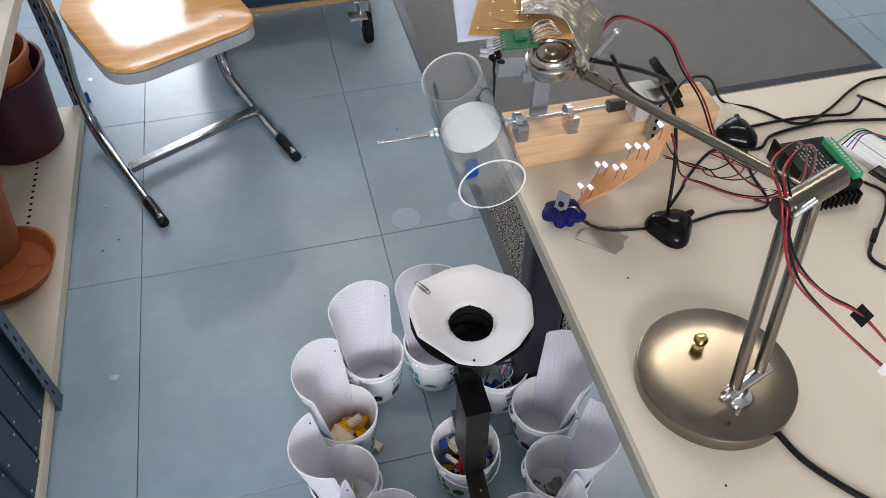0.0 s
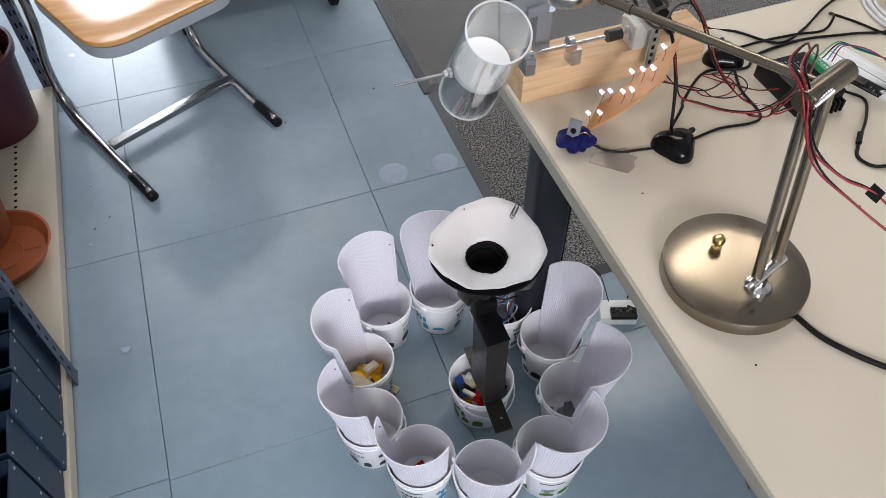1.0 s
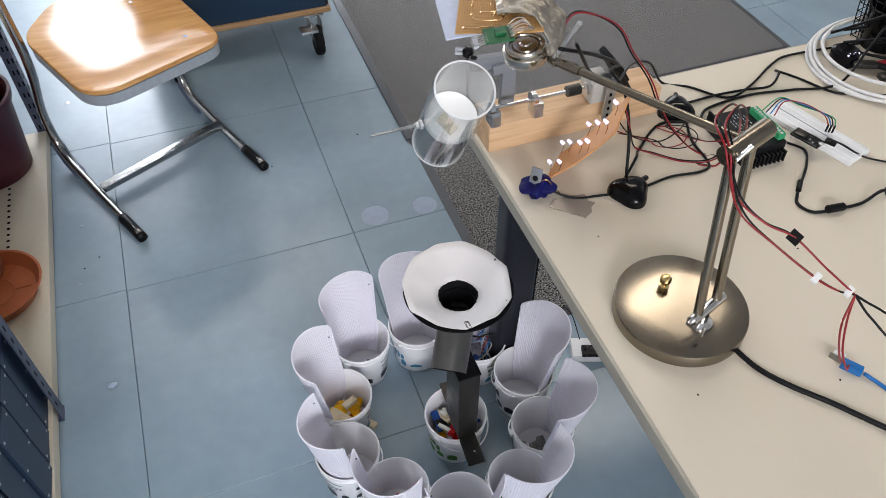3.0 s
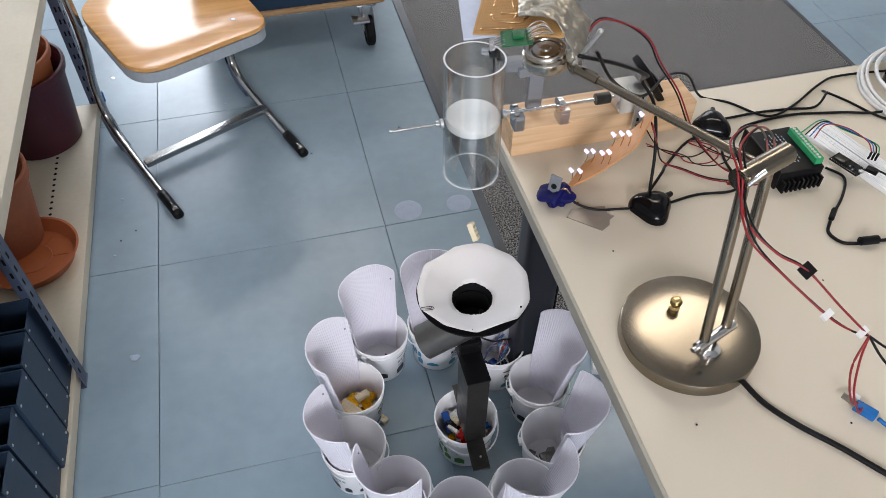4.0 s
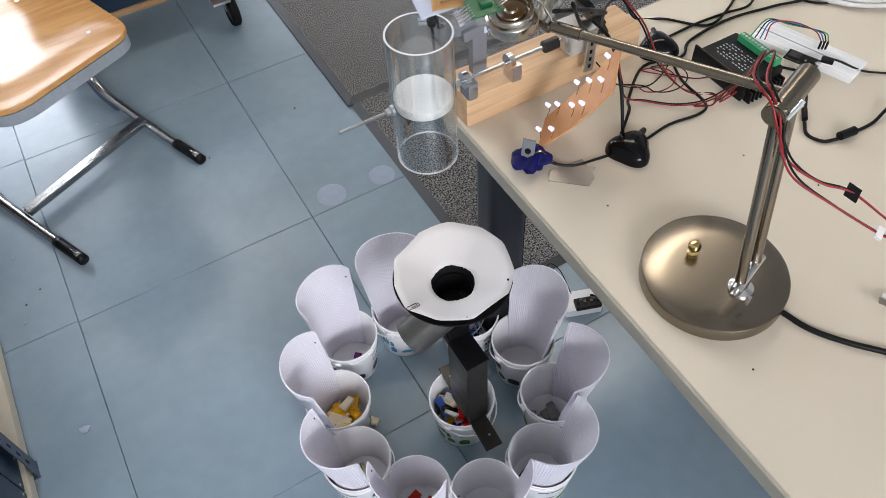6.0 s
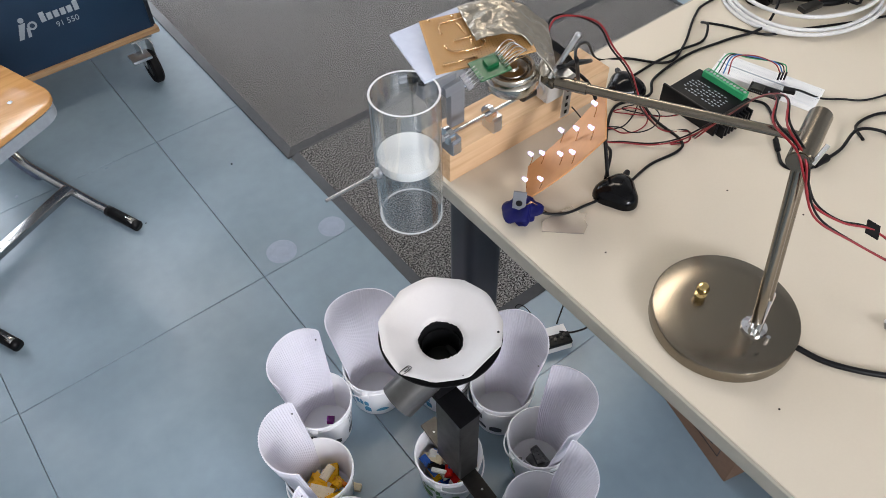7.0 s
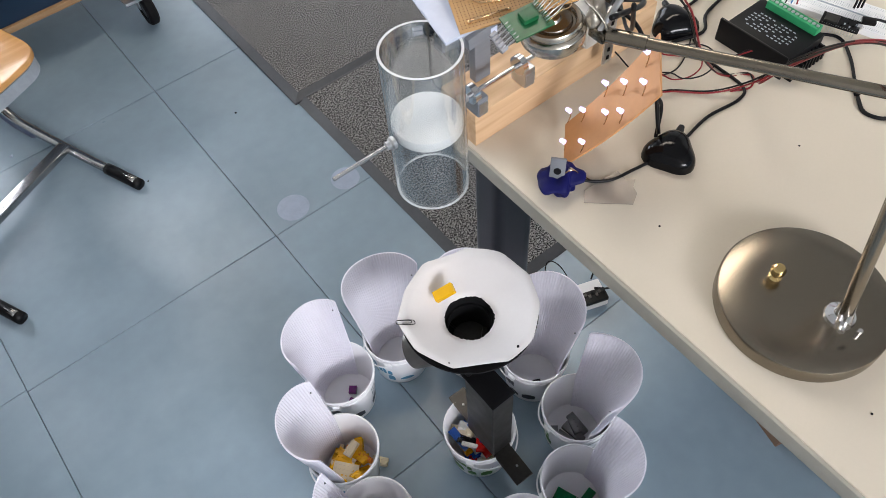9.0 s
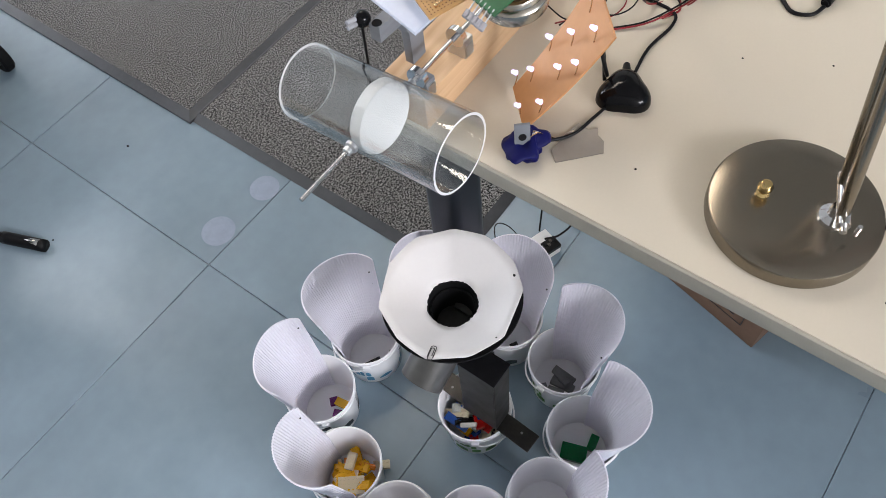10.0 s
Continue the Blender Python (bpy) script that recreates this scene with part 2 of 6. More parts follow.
def rod(bm, a, b, r, n=16, r2=None, caps=True):
    a, b = Vector(a), Vector(b)
    d = b - a
    m = T(*((a + b) / 2)) @ d.to_track_quat("Z", "Y").to_matrix().to_4x4()
    bmesh.ops.create_cone(bm, cap_ends=caps, segments=n, radius1=r, radius2=r if r2 is None else r2, depth=d.length, matrix=m)
    return bm


def lathe(bm, prof, n=48, m=I4, closed=False):
    rings = [[bm.verts.new(m @ Vector((r * math.cos(2 * math.pi * k / n), r * math.sin(2 * math.pi * k / n), z))) for k in range(n)] if r > 1e-6 else [bm.verts.new(m @ Vector((0, 0, z)))] for r, z in prof]
    pairs = list(zip(rings, rings[1:])) + ([(rings[-1], rings[0])] if closed else [])
    for a, b in pairs:
        for k in range(n):
            j = (k + 1) % n
            if len(a) == 1 and len(b) > 1:
                bm.faces.new((a[0], b[k], b[j]))
            elif len(b) == 1 and len(a) > 1:
                bm.faces.new((a[k], a[j], b[0]))
            elif len(a) > 1:
                bm.faces.new((a[k], a[j], b[j], b[k]))
    bmesh.ops.recalc_face_normals(bm, faces=bm.faces)
    return bm


def spline(pts, step=5):
    p = [Vector(q) for q in pts]
    p = [p[0] * 2 - p[1]] + p + [p[-1] * 2 - p[-2]]
    out = []
    for i in range(1, len(p) - 2):
        for k in range(step):
            t = k / step
            a, b, c, d = p[i - 1], p[i], p[i + 1], p[i + 2]
            out.append(0.5 * (2 * b + (c - a) * t + (2 * a - 5 * b + 4 * c - d) * t * t + (3 * b - a - 3 * c + d) * t ** 3))
    out.append(p[-2])
    return out


def sweep(bm, pts, r, n=8, step=5, smooth=True):
    p = spline(pts, step) if smooth else [Vector(q) for q in pts]
    rings = []
    up = Vector((0.13, 0.21, 0.97)).normalized()
    for i, q in enumerate(p):
        d = (p[min(i + 1, len(p) - 1)] - p[max(i - 1, 0)]).normalized()
        s = d.cross(up)
        if s.length < 0.05:
            s = d.cross(Vector((1, 0, 0)))
        s.normalize()
        u = s.cross(d)
        rings.append([bm.verts.new(q + r * (math.cos(2 * math.pi * k / n) * s + math.sin(2 * math.pi * k / n) * u)) for k in range(n)])
    for a, b in zip(rings, rings[1:]):
        for k in range(n):
            bm.faces.new((a[k], a[(k + 1) % n], b[(k + 1) % n], b[k]))
    bm.faces.new(rings[0][::-1])
    bm.faces.new(rings[-1])
    return bm


def slab(bm, outline, z0, z1, bevel=0.0):
    lo = [bm.verts.new((x, y, z0)) for x, y in outline]
    hi = [bm.verts.new((x, y, z1)) for x, y in outline]
    n = len(outline)
    top = bm.faces.new(hi)
    bm.faces.new(lo[::-1])
    for k in range(n):
        bm.faces.new((lo[k], lo[(k + 1) % n], hi[(k + 1) % n], hi[k]))
    bmesh.ops.recalc_face_normals(bm, faces=bm.faces)
    if bevel:
        bmesh.ops.bevel(bm, geom=list(top.edges), offset=bevel, segments=3, affect="EDGES", profile=0.6)
    return bm


def rounded(pts, r, n=5):
    out = []
    k = len(pts)
    for i in range(k):
        a, b, c = Vector(pts[i - 1]), Vector(pts[i]), Vector(pts[(i + 1) % k])
        rr = r[i] if isinstance(r, (list, tuple)) else r
        p, q = b + (a - b).normalized() * rr, b + (c - b).normalized() * rr
        for j in range(n + 1):
            t = j / n
            v = p * (1 - t) ** 2 + b * 2 * t * (1 - t) + q * t * t
            out.append((v.x, v.y))
    return out


def lettering(name, words, size, m, material, parent, depth=0.0006):
    cu = bpy.data.curves.new(name, "FONT")
    cu.body, cu.size, cu.extrude, cu.align_x = words, size, depth, "CENTER"
    tmp = new(name, cu)
    me = bpy.data.meshes.new_from_object(tmp.evaluated_get(bpy.context.evaluated_depsgraph_get()))
    bpy.data.objects.remove(tmp)
    me.materials.append(material)
    ob = new(name, me)
    ob.matrix_basis, ob.parent = m, parent
    return ob


# ---- room ----
def room_shell():
    def wall(name, c, s, label, cut=()):
        bm = bmesh.new()
        if not cut:
            box(bm, c, s)
        else:
            x0, x1, z0, z1 = c[0] - s[0] / 2, c[0] + s[0] / 2, 0.0, c[2] + s[2] / 2
            lo, hi = cut[0][2], cut[0][3]
            box(bm, ((x0 + x1) / 2, c[1], lo / 2), (x1 - x0, s[1], lo))
            box(bm, ((x0 + x1) / 2, c[1], (hi + z1) / 2), (x1 - x0, s[1], z1 - hi))
            edge = x0
            for a, b, _, _ in list(cut) + [(x1, x1, 0, 0)]:
                box(bm, ((edge + a) / 2, c[1], (lo + hi) / 2), (a - edge, s[1], hi - lo))
                edge = b
        return tagged(part(name, bm, WALL, smooth=False), label, "wall", kind="structure")

    wall("wall_west", (-1.33, 1.75, 1.45), (0.1, 8.5, 2.9), "plain light plaster wall behind the steel shelf")
    wall("wall_east", (4.05, 1.75, 1.45), (0.1, 8.5, 2.9), "plain light plaster wall")
    wall("wall_north", (1.36, 6.0, 1.45), (5.28, 0.2, 2.9), "plaster wall with two wide windows", ((-1.2, 0.25, 0.95, 2.55), (0.95, 3.25, 0.95, 2.55)))
    # The south opening is made up, to go with the added fill lamp.
    wall("wall_south", (1.36, -2.5, 1.45), (5.28, 0.2, 2.9), "unseen plaster wall with one wide window added for fill light", ((-1.0, 3.2, 0.95, 2.55),))
    bm = bmesh.new()
    box(bm, (1.36, 1.75, 2.95), (5.5, 8.7, 0.1))
    tagged(part("ceiling", bm, WALL, smooth=False), "plain white ceiling", "ceiling", kind="structure")
    for i, (x0, x1, y) in enumerate(((-1.2, 0.25, 6.0), (0.95, 3.25, 6.0), (-1.0, 3.2, -2.5))):
        w = tagged(new("window_%d" % (i + 1)), "white framed window pane facing daylight", "window", kind="structure")
        for name, c, s in (("window_frame", ((x0 + x1) / 2, y, 0.98), (x1 - x0, 0.08, 0.06)), ("window_frame", ((x0 + x1) / 2, y, 2.52), (x1 - x0, 0.08, 0.06)), ("mullion", ((x0 + x1) / 2, y, 1.75), (0.06, 0.08, 1.48))):
            bm = bmesh.new()
            box(bm, c, s)
            part(name, bm, WHITE_PLASTIC, w, smooth=False)


def ceiling_light(x, y, lit):
    """Long fluorescent fitting; one shows as the warm glint on the lamp's base, one as the sheen on the floor."""
    root = thing("ceiling_light", x, y, 2.9, "long flat fluorescent ceiling light, switched on", "ceiling light", "ceiling lights")
    bm = bmesh.new()
    box(bm, (0, 0, -0.025), (1.5, 0.42, 0.05), bevel=0.004)
    part("housing", bm, WHITE_PLASTIC, root)
    bm = bmesh.new()
    box(bm, (0, 0, -0.053), (1.46, 0.38, 0.006))
    part("diffuser", bm, lit, root, smooth=False)


def floor_tiles():
    bm = bmesh.new()
    box(bm, (1.36, 1.75, -0.06), (5.5, 8.7, 0.1))
    floor = tagged(part("floor", bm, SEAM, smooth=False), "blue-grey linoleum tile floor with scuffs", "floor", kind="structure")
    w, h = 0.62, 0.645
    bm = bmesh.new()
    box(bm, (0, 0, -0.0052), (w - 0.0015, h - 0.0015, 0.0096), bevel=0.0006, seg=1)
    first = part("tile", bm, LINO, floor, smooth=False)
    me = first.data
    k = 0
    for i in range(-2, 7):
        for j in range(-7, 7):
            x, y = w * (i + 0.5), 2.0 + h * (j + 0.5)
            if x - w / 2 < -1.4 or x > 4.2 or y < -2.7 or y > 6.2:
                continue
            ob = first if k == 0 else new("tile", me)
            ob.parent = floor
            ob.matrix_basis = pose(x, y + (0.005 if i == -2 else 0), random.uniform(-0.0002, 0.0002), 0, 0, 180 * (k % 2))
            k += 1
    # pale round scuffs and specks lying on the floor
    for x, y, r in ((0.077, 2.045, 0.04), (0.226, 2.037, 0.036)):
        bm = bmesh.new()
        lathe(bm, [(0, 0.0012), (r * 0.8, 0.0011), (r, 0.0003)], 28)
        tagged(part("adhesive_mark", bm, DUST, m=T(x, y, 0)), "pale round adhesive mark on the linoleum", "floor mark")
    for x, y, s in ((-0.735, 2.065, 0.006), (-0.676, 1.71, 0.014), (-0.86, 2.03, 0.007), (-0.72, 2.29, 0.006), (0.13, 2.42, 0.004), (-0.4, 2.68, 0.006), (-0.16, 2.36, 0.003), (-0.72, 2.12, 0.003), (-0.68, 2.15, 0.003)):
        bm = bmesh.new()
        bmesh.ops.create_icosphere(bm, subdivisions=1, radius=s)
        for v in bm.verts:
            v.co = Vector((v.co.x * random.uniform(0.6, 1.3), v.co.y * random.uniform(0.6, 1.3), max(0, v.co.z) * 0.45))
        tagged(part("crumb", bm, DUST if s > 0.005 else BLACK_MATT, m=T(x, y, 0.0005)), "small crumb of dirt on the floor", "crumb")


def entrance_mat(name, x0, x1, y0, y1, z):
    root = thing(name, x0, y0, 0, "charcoal speckled ribbed pile mat with rubber edge", "floor mat", "entrance mats")
    w, d = x1 - x0, y1 - y0
    bm = bmesh.new()
    box(bm, (w / 2, d / 2, z + 0.004), (w - 0.05, d - 0.05, 0.008), bevel=0.002, seg=1)
    part("carpet", bm, MAT_PILE, root)
    for nm, a, b in (("edge", (0, 0), (w, 0)), ("edge", (w, 0), (w, d)), ("edge", (w, d), (0, d)), ("edge", (0, d), (0, 0))):
        bm = bmesh.new()
        A, B = Vector((*a, 0)), Vector((*b, 0))
        t = (B - A).normalized()
        n = Vector((-t.y, t.x, 0))
        vs = [A + Vector((0, 0, z)), B + Vector((0, 0, z)), B - t * 0.026 + n * 0.026 + Vector((0, 0, z + 0.0075)), A + t * 0.026 + n * 0.026 + Vector((0, 0, z + 0.0075)), ]
        lo = [bm.verts.new((v.x, v.y, 0.0006)) for v in vs]
        hi = [bm.verts.new(v + Vector((0, 0, 0.0012))) for v in vs]
        bm.faces.new(hi)
        bm.faces.new(lo[::-1])
        for k in range(4):
            bm.faces.new((lo[k], lo[(k + 1) % 4], hi[(k + 1) % 4], hi[k]))
        bmesh.ops.recalc_face_normals(bm, faces=bm.faces)
        part(nm, bm, MAT_EDGE, root, smooth=False)
    return root


# ---- table and what stands on it ----
TZ = 0.74


def work_table():
    root = thing("work_table", 0.116, 1.48, 0, "beige laminate work table on dark grey steel legs", "table")
    # Unseen near end is lengthened to keep south light off the floor below.
    x1, y0 = 1.75, -2.4
    bm = bmesh.new()
    box(bm, (x1 / 2, y0 / 2, TZ - 0.0125), (x1 - 0.004, -y0 - 0.004, 0.025), bevel=0.0015)
    part("tabletop", bm, TABLE, root)
    for c, s in (((0, y0 / 2, TZ - 0.0135), (0.005, -y0, 0.0235)), ((x1 / 2, 0, TZ - 0.0135), (x1, 0.005, 0.0235)), ((x1, y0 / 2, TZ - 0.0135), (0.005, -y0, 0.0235)), ((x1 / 2, y0, TZ - 0.0135), (x1, 0.005, 0.0235))):
        bm = bmesh.new()
        box(bm, c, s, bevel=0.001)
        part("edge_band", bm, TABLE_EDGE, root)
    for x in (0.112, x1 - 0.112):
        bm = bmesh.new()
        box(bm, (x, -0.03, 0.37), (0.08, 0.062, 0.68), bevel=0.018, seg=4)
        leg = part("leg", bm, ANTHRACITE, root)
        bm = bmesh.new()
        box(bm, (x + 0.043, -0.03, 0.37), (0.008, 0.03, 0.66))
        part("cable_slot", bm, BLACK_MATT, leg)
        bm = bmesh.new()
        box(bm, (x, y0 / 2, 0.69), (0.05, -y0 - 0.14, 0.04), bevel=0.004)
        part("cross_rail", bm, ANTHRACITE, root)
        bm = bmesh.new()
        lathe(bm, [(0, 0), (0.03, 0), (0.03, 0.02), (0.012, 0.026), (0.012, 0.04)], 24, T(x, -0.03, 0))
        part("foot", bm, BLACK_MATT, root)
    bm = bmesh.new()
    box(bm, (x1 / 2, -0.1, 0.68), (x1 - 0.26, 0.03, 0.05), bevel=0.003)
    part("apron_rail", bm, ANTHRACITE, root)


def desk_lamp():
    root = thing("desk_lamp", 0.235, 0.992, TZ, "brushed steel desk lamp with round base and jointed arm", "lamp")
    o = Vector((0.235, 0.992, TZ))

    def L(x, y, z):
        return Vector((x, y, z)) - o

    bm = bmesh.new()
    lathe(bm, [(0, 0), (0.0865, 0), (0.0885, 0.0025), (0.0885, 0.0195), (0.0877, 0.0212), (0.0858, 0.0221), (0.05, 0.0228), (0, 0.0232)], 96)
    part("base", bm, STEEL, root)
    bm = bmesh.new()
    lathe(bm, [(0, 0.0), (0.007, 0.0), (0.007, 0.002), (0.004, 0.004), (0.0042, 0.007), (0.0075, 0.010), (0.008, 0.014), (0.0055, 0.019), (0, 0.0205)], 24, T(-0.006, 0.034, 0.0228))
    part("switch_knob", bm, BRASS, root, "polished brass switch knob")
    bm = bmesh.new()
    rod(bm, L(0.212, 0.944, 0.792), L(0.272, 0.966, 0.792), 0.0068, 20)
    rod(bm, L(0.212, 0.944, 0.792), L(0.205, 0.9415, 0.792), 0.0035, 12)
    lower = part("lower_pivot", bm, CHROME, root)
    bm = bmesh.new()
    lathe(bm, [(0.016, 0), (0.015, 0.004), (0.008, 0.008), (0.0065, 0.02)], 24, T(*L(0.24, 0.955, 0.7628)))
    part("swivel_collar", bm, CHROME, root)
    bm = bmesh.new()
    rod(bm, L(0.222, 0.93, 0.79), L(0.222, 0.93, 0.776), 0.0025, 10)
    part("wing_screw", bm, CHROME, lower)
    for a, b in (((0.224, 0.949, 0.79), (0.221, 0.984, 1.033)), ((0.26, 0.962, 0.79), (0.256, 0.997, 1.033))):
        bm = bmesh.new()
        rod(bm, L(*a), L(*b), 0.0062, 20)
        part("upright", bm, STEEL, root)
    bm = bmesh.new()
    rod(bm, L(0.208, 0.979, 1.034), L(0.28, 1.005, 1.034), 0.0118, 32)
    bmesh.ops.bevel(bm, geom=[e for e in bm.edges if e.calc_face_angle(0) > 1], offset=0.001, segments=2, affect="EDGES")
    joint = part("upper_joint", bm, STEEL, root)
    bm = bmesh.new()
    rod(bm, L(0.214, 0.969, 1.036), L(0.229, 0.969, 1.051), 0.0025, 10)
    part("clamp_screw", bm, CHROME, joint)
    bm = bmesh.new()
    rod(bm, L(0.24, 0.991, 1.037), L(0.139, 1.203, 1.02), 0.005, 20)
    part("boom", bm, STEEL, root)
    bm = bmesh.new()
    rod(bm, L(0.147, 1.187, 1.021), L(0.132, 1.218, 1.019), 0.0066, 16)
    box(bm, L(0.129, 1.225, 1.017), (0.009, 0.018, 0.009), bevel=0.002)
    part("head_clevis", bm, STEEL, root)
    bm = bmesh.new()
    rod(bm, L(0.129, 1.226, 1.018), L(0.152, 1.215, 1.068), 0.0028, 12)
    bmesh.ops.create_uvsphere(bm, u_segments=12, v_segments=8, radius=0.0036, matrix=T(*L(0.1525, 1.2148, 1.069)))
    part("tension_rod", bm, ALU, root)
    bm = bmesh.new()
    m = T(*L(0.106, 1.258, 1.02)) @ Matrix.Rotation(radians(-6), 4, "Y")
    lathe(bm, [(0, 0.009), (0.006, 0.009), (0.0075, 0.007), (0.016, 0.0065), (0.0175, 0.0035), (0.0195, 0.0035), (0.021, 0.007), (0.0245, 0.0075), (0.0262, 0.005), (0.0262, 0.002), (0.0282, 0.001), (0.0295, -0.001), (0.0288, -0.012), (0.026, -0.016), (0.02, -0.017), (0, -0.017)], 56, m)
    part("lamp_head", bm, HEAD_STEEL, root, "round brushed steel lamp head")


def led_panel_head():
    """Stripboard taped onto the lamp head, with a small green board and its sensor diodes."""
    o = Vector((0.05, 1.29, 1.05))
    root = thing("stripboard", *o, "tan stripboard with soldered wire links taped to the lamp head", "circuit board")
    u, v = Vector((0.93, -0.33, 0.02)).normalized(), Vector((0.42, 0.90, 0.08)).normalized()
    w = u.cross(v).normalized()
    B = Vector((0.016, 1.273, 1.051)) - o
    F = Matrix(((u.x, v.x, w.x, B.x), (u.y, v.y, w.y, B.y), (u.z, v.z, w.z, B.z), (0, 0, 0, 1)))
    bm = bmesh.new()
    box(bm, (0.054, 0.042, 0), (0.108, 0.084, 0.0016), F)
    board = part("board", bm, PERF, root, smooth=False)
    bm = bmesh.new()
    for i in range(34):
        for j in range(26):
            if (i < 20 or j < 10):
                bmesh.ops.create_circle(bm, cap_ends=True, segments=6, radius=0.00055, matrix=F @ T(0.003 + i * 0.00305, 0.003 + j * 0.00305, 0.0012))
    tagged(part("drill_holes", bm, BLACK_MATT, board, smooth=False), kind="stuff")
    for pts in (((0.018, 0.055), (0.02, 0.07), (0.045, 0.072), (0.05, 0.078)), ((0.03, 0.04), (0.06, 0.042)), ((0.042, 0.05), (0.04, 0.06), (0.038, 0.066)), ((0.045, 0.03), (0.047, 0.036)), ((0.018, 0.035), (0.024, 0.024), (0.054, 0.022), (0.058, 0.032)), ((0.06, 0.028), (0.063, 0.038)), ((0.01, 0.008), (0.045, 0.01))):
        bm = bmesh.new()
        sweep(bm, [F @ Vector((x, y, 0.0024)) for x, y in pts], 0.0008, 5, 2)
        part("wire_link", bm, COPPER, board)
    for x, y in ((0.018, 0.055), (0.05, 0.078), (0.03, 0.04), (0.06, 0.042), (0.047, 0.036), (0.018, 0.035), (0.058, 0.032), (0.01, 0.008), (0.045, 0.01), (0.01, 0.08), (0.036, 0.079), (0.048, 0.022)):
        bm = bmesh.new()
        bmesh.ops.create_icosphere(bm, subdivisions=1, radius=0.002, matrix=F @ T(x, y, 0.0018))
        part("solder_joint", bm, COPPER, board)
    # crumpled tape over the rear half
    bm = bmesh.new()
    nx, ny = 40, 28
    g = []
    for i in range(nx):
        for j in range(ny):
            a, b = i / (nx - 1), j / (ny - 1)
            x = 0.05 + 0.082 * a + 0.012 * a * b - 0.006 * b
            y = 0.03 + 0.058 * b - 0.05 * a ** 2.2 * (1 - b) - 0.04 * a ** 2 * b
            droop = max(0, a - 0.5) / 0.5
            z = 0.0055 + 0.006 * math.sin(a * 3.1) - (0.042 - 0.026 * b) * droop ** 1.6 + (0.002 + 0.005 * a) * noise.noise(Vector((a * 6, b * 5, 3))) + 0.0014 * noise.noise(Vector((a * 17, b * 13, 8)))
            g.append(bm.verts.new(F @ Vector((x, y, z))))
    for i in range(nx - 1):
        for j in range(ny - 1):
            bm.faces.new((g[i * ny + j], g[(i + 1) * ny + j], g[(i + 1) * ny + j + 1], g[i * ny + j + 1]))
    tp = part("tape", bm, TAPE, root, "crumpled silver duct tape")
    md = tp.modifiers.new("thick", "SOLIDIFY")
    md.thickness = 0.0012
    for dx, dy, sx, rz in ((0.124, 0.004, 0.012, 60),):
        bm = bmesh.new()
        bmesh.ops.create_icosphere(bm, subdivisions=3, radius=1, matrix=F @ T(dx, dy, -0.026) @ Matrix.Rotation(radians(rz), 4, "Z") @ Matrix.Diagonal((sx, 0.008, 0.012, 1)))
        for q in bm.verts:
            q.co += 0.004 * noise.noise_vector(q.co * 90)
        part("tape_wad", bm, TAPE, root)
    # diffuser under the board, the diode light put into its emission
    bm = bmesh.new()
    box(bm, (0.035, 0.05, -0.012), (0.09, 0.085, 0.003), F @ Matrix.Rotation(radians(14), 4, "Z"))
    part("diffuser_sheet", bm, LIT_PLATE, root, "frosted clear plate with bluish diode light painted in")
    # green sensor board
    G = T(*(Vector((0.0607, 1.2432, 1.0574)) - B - o)) @ F @ Matrix.Rotation(radians(12), 4, "Z")
    bm = bmesh.new()
    box(bm, (0, 0, 0), (0.036, 0.03, 0.0016), G)
    gb = part("sensor_board", bm, GREEN_PCB, root, "small green circuit board with wires", smooth=False)
    for k in range(5):
        bm = bmesh.new()
        a, b = G @ Vector((-0.014, -0.011 + 0.0045 * k, 0.001)), G @ Vector((-0.026, -0.013 + 0.0045 * k, -0.002))
        rod(bm, a, b, 0.0006, 6)
        part("lead", bm, ALU, gb)
        bm = bmesh.new()
        rod(bm, b, b + (b - a).normalized() * 0.006, 0.0022, 10)
        part("photodiode", bm, LED_CLEAR, gb)
    for k in range(12):
        bm = bmesh.new()
        p = [(0.012, -0.012 + 0.0022 * k, 0.002), (0.022, -0.014 + 0.0026 * k, 0.004 + 0.006 * random.random()), (0.034, -0.012 + 0.0025 * k + 0.006 * random.random(), 0.006), (0.044, 0.004 * random.random(), 0)]
        sweep(bm, [G @ Vector(q) for q in p], 0.00045, 5, 3)
        part("lead", bm, ALU if k % 3 else COPPER, gb)
    bm = bmesh.new()
    box(bm, (0.002, 0.002, 0.003), (0.013, 0.012, 0.004), G, bevel=0.0006)
    part("chip", bm, GREEN_PCB, gb)


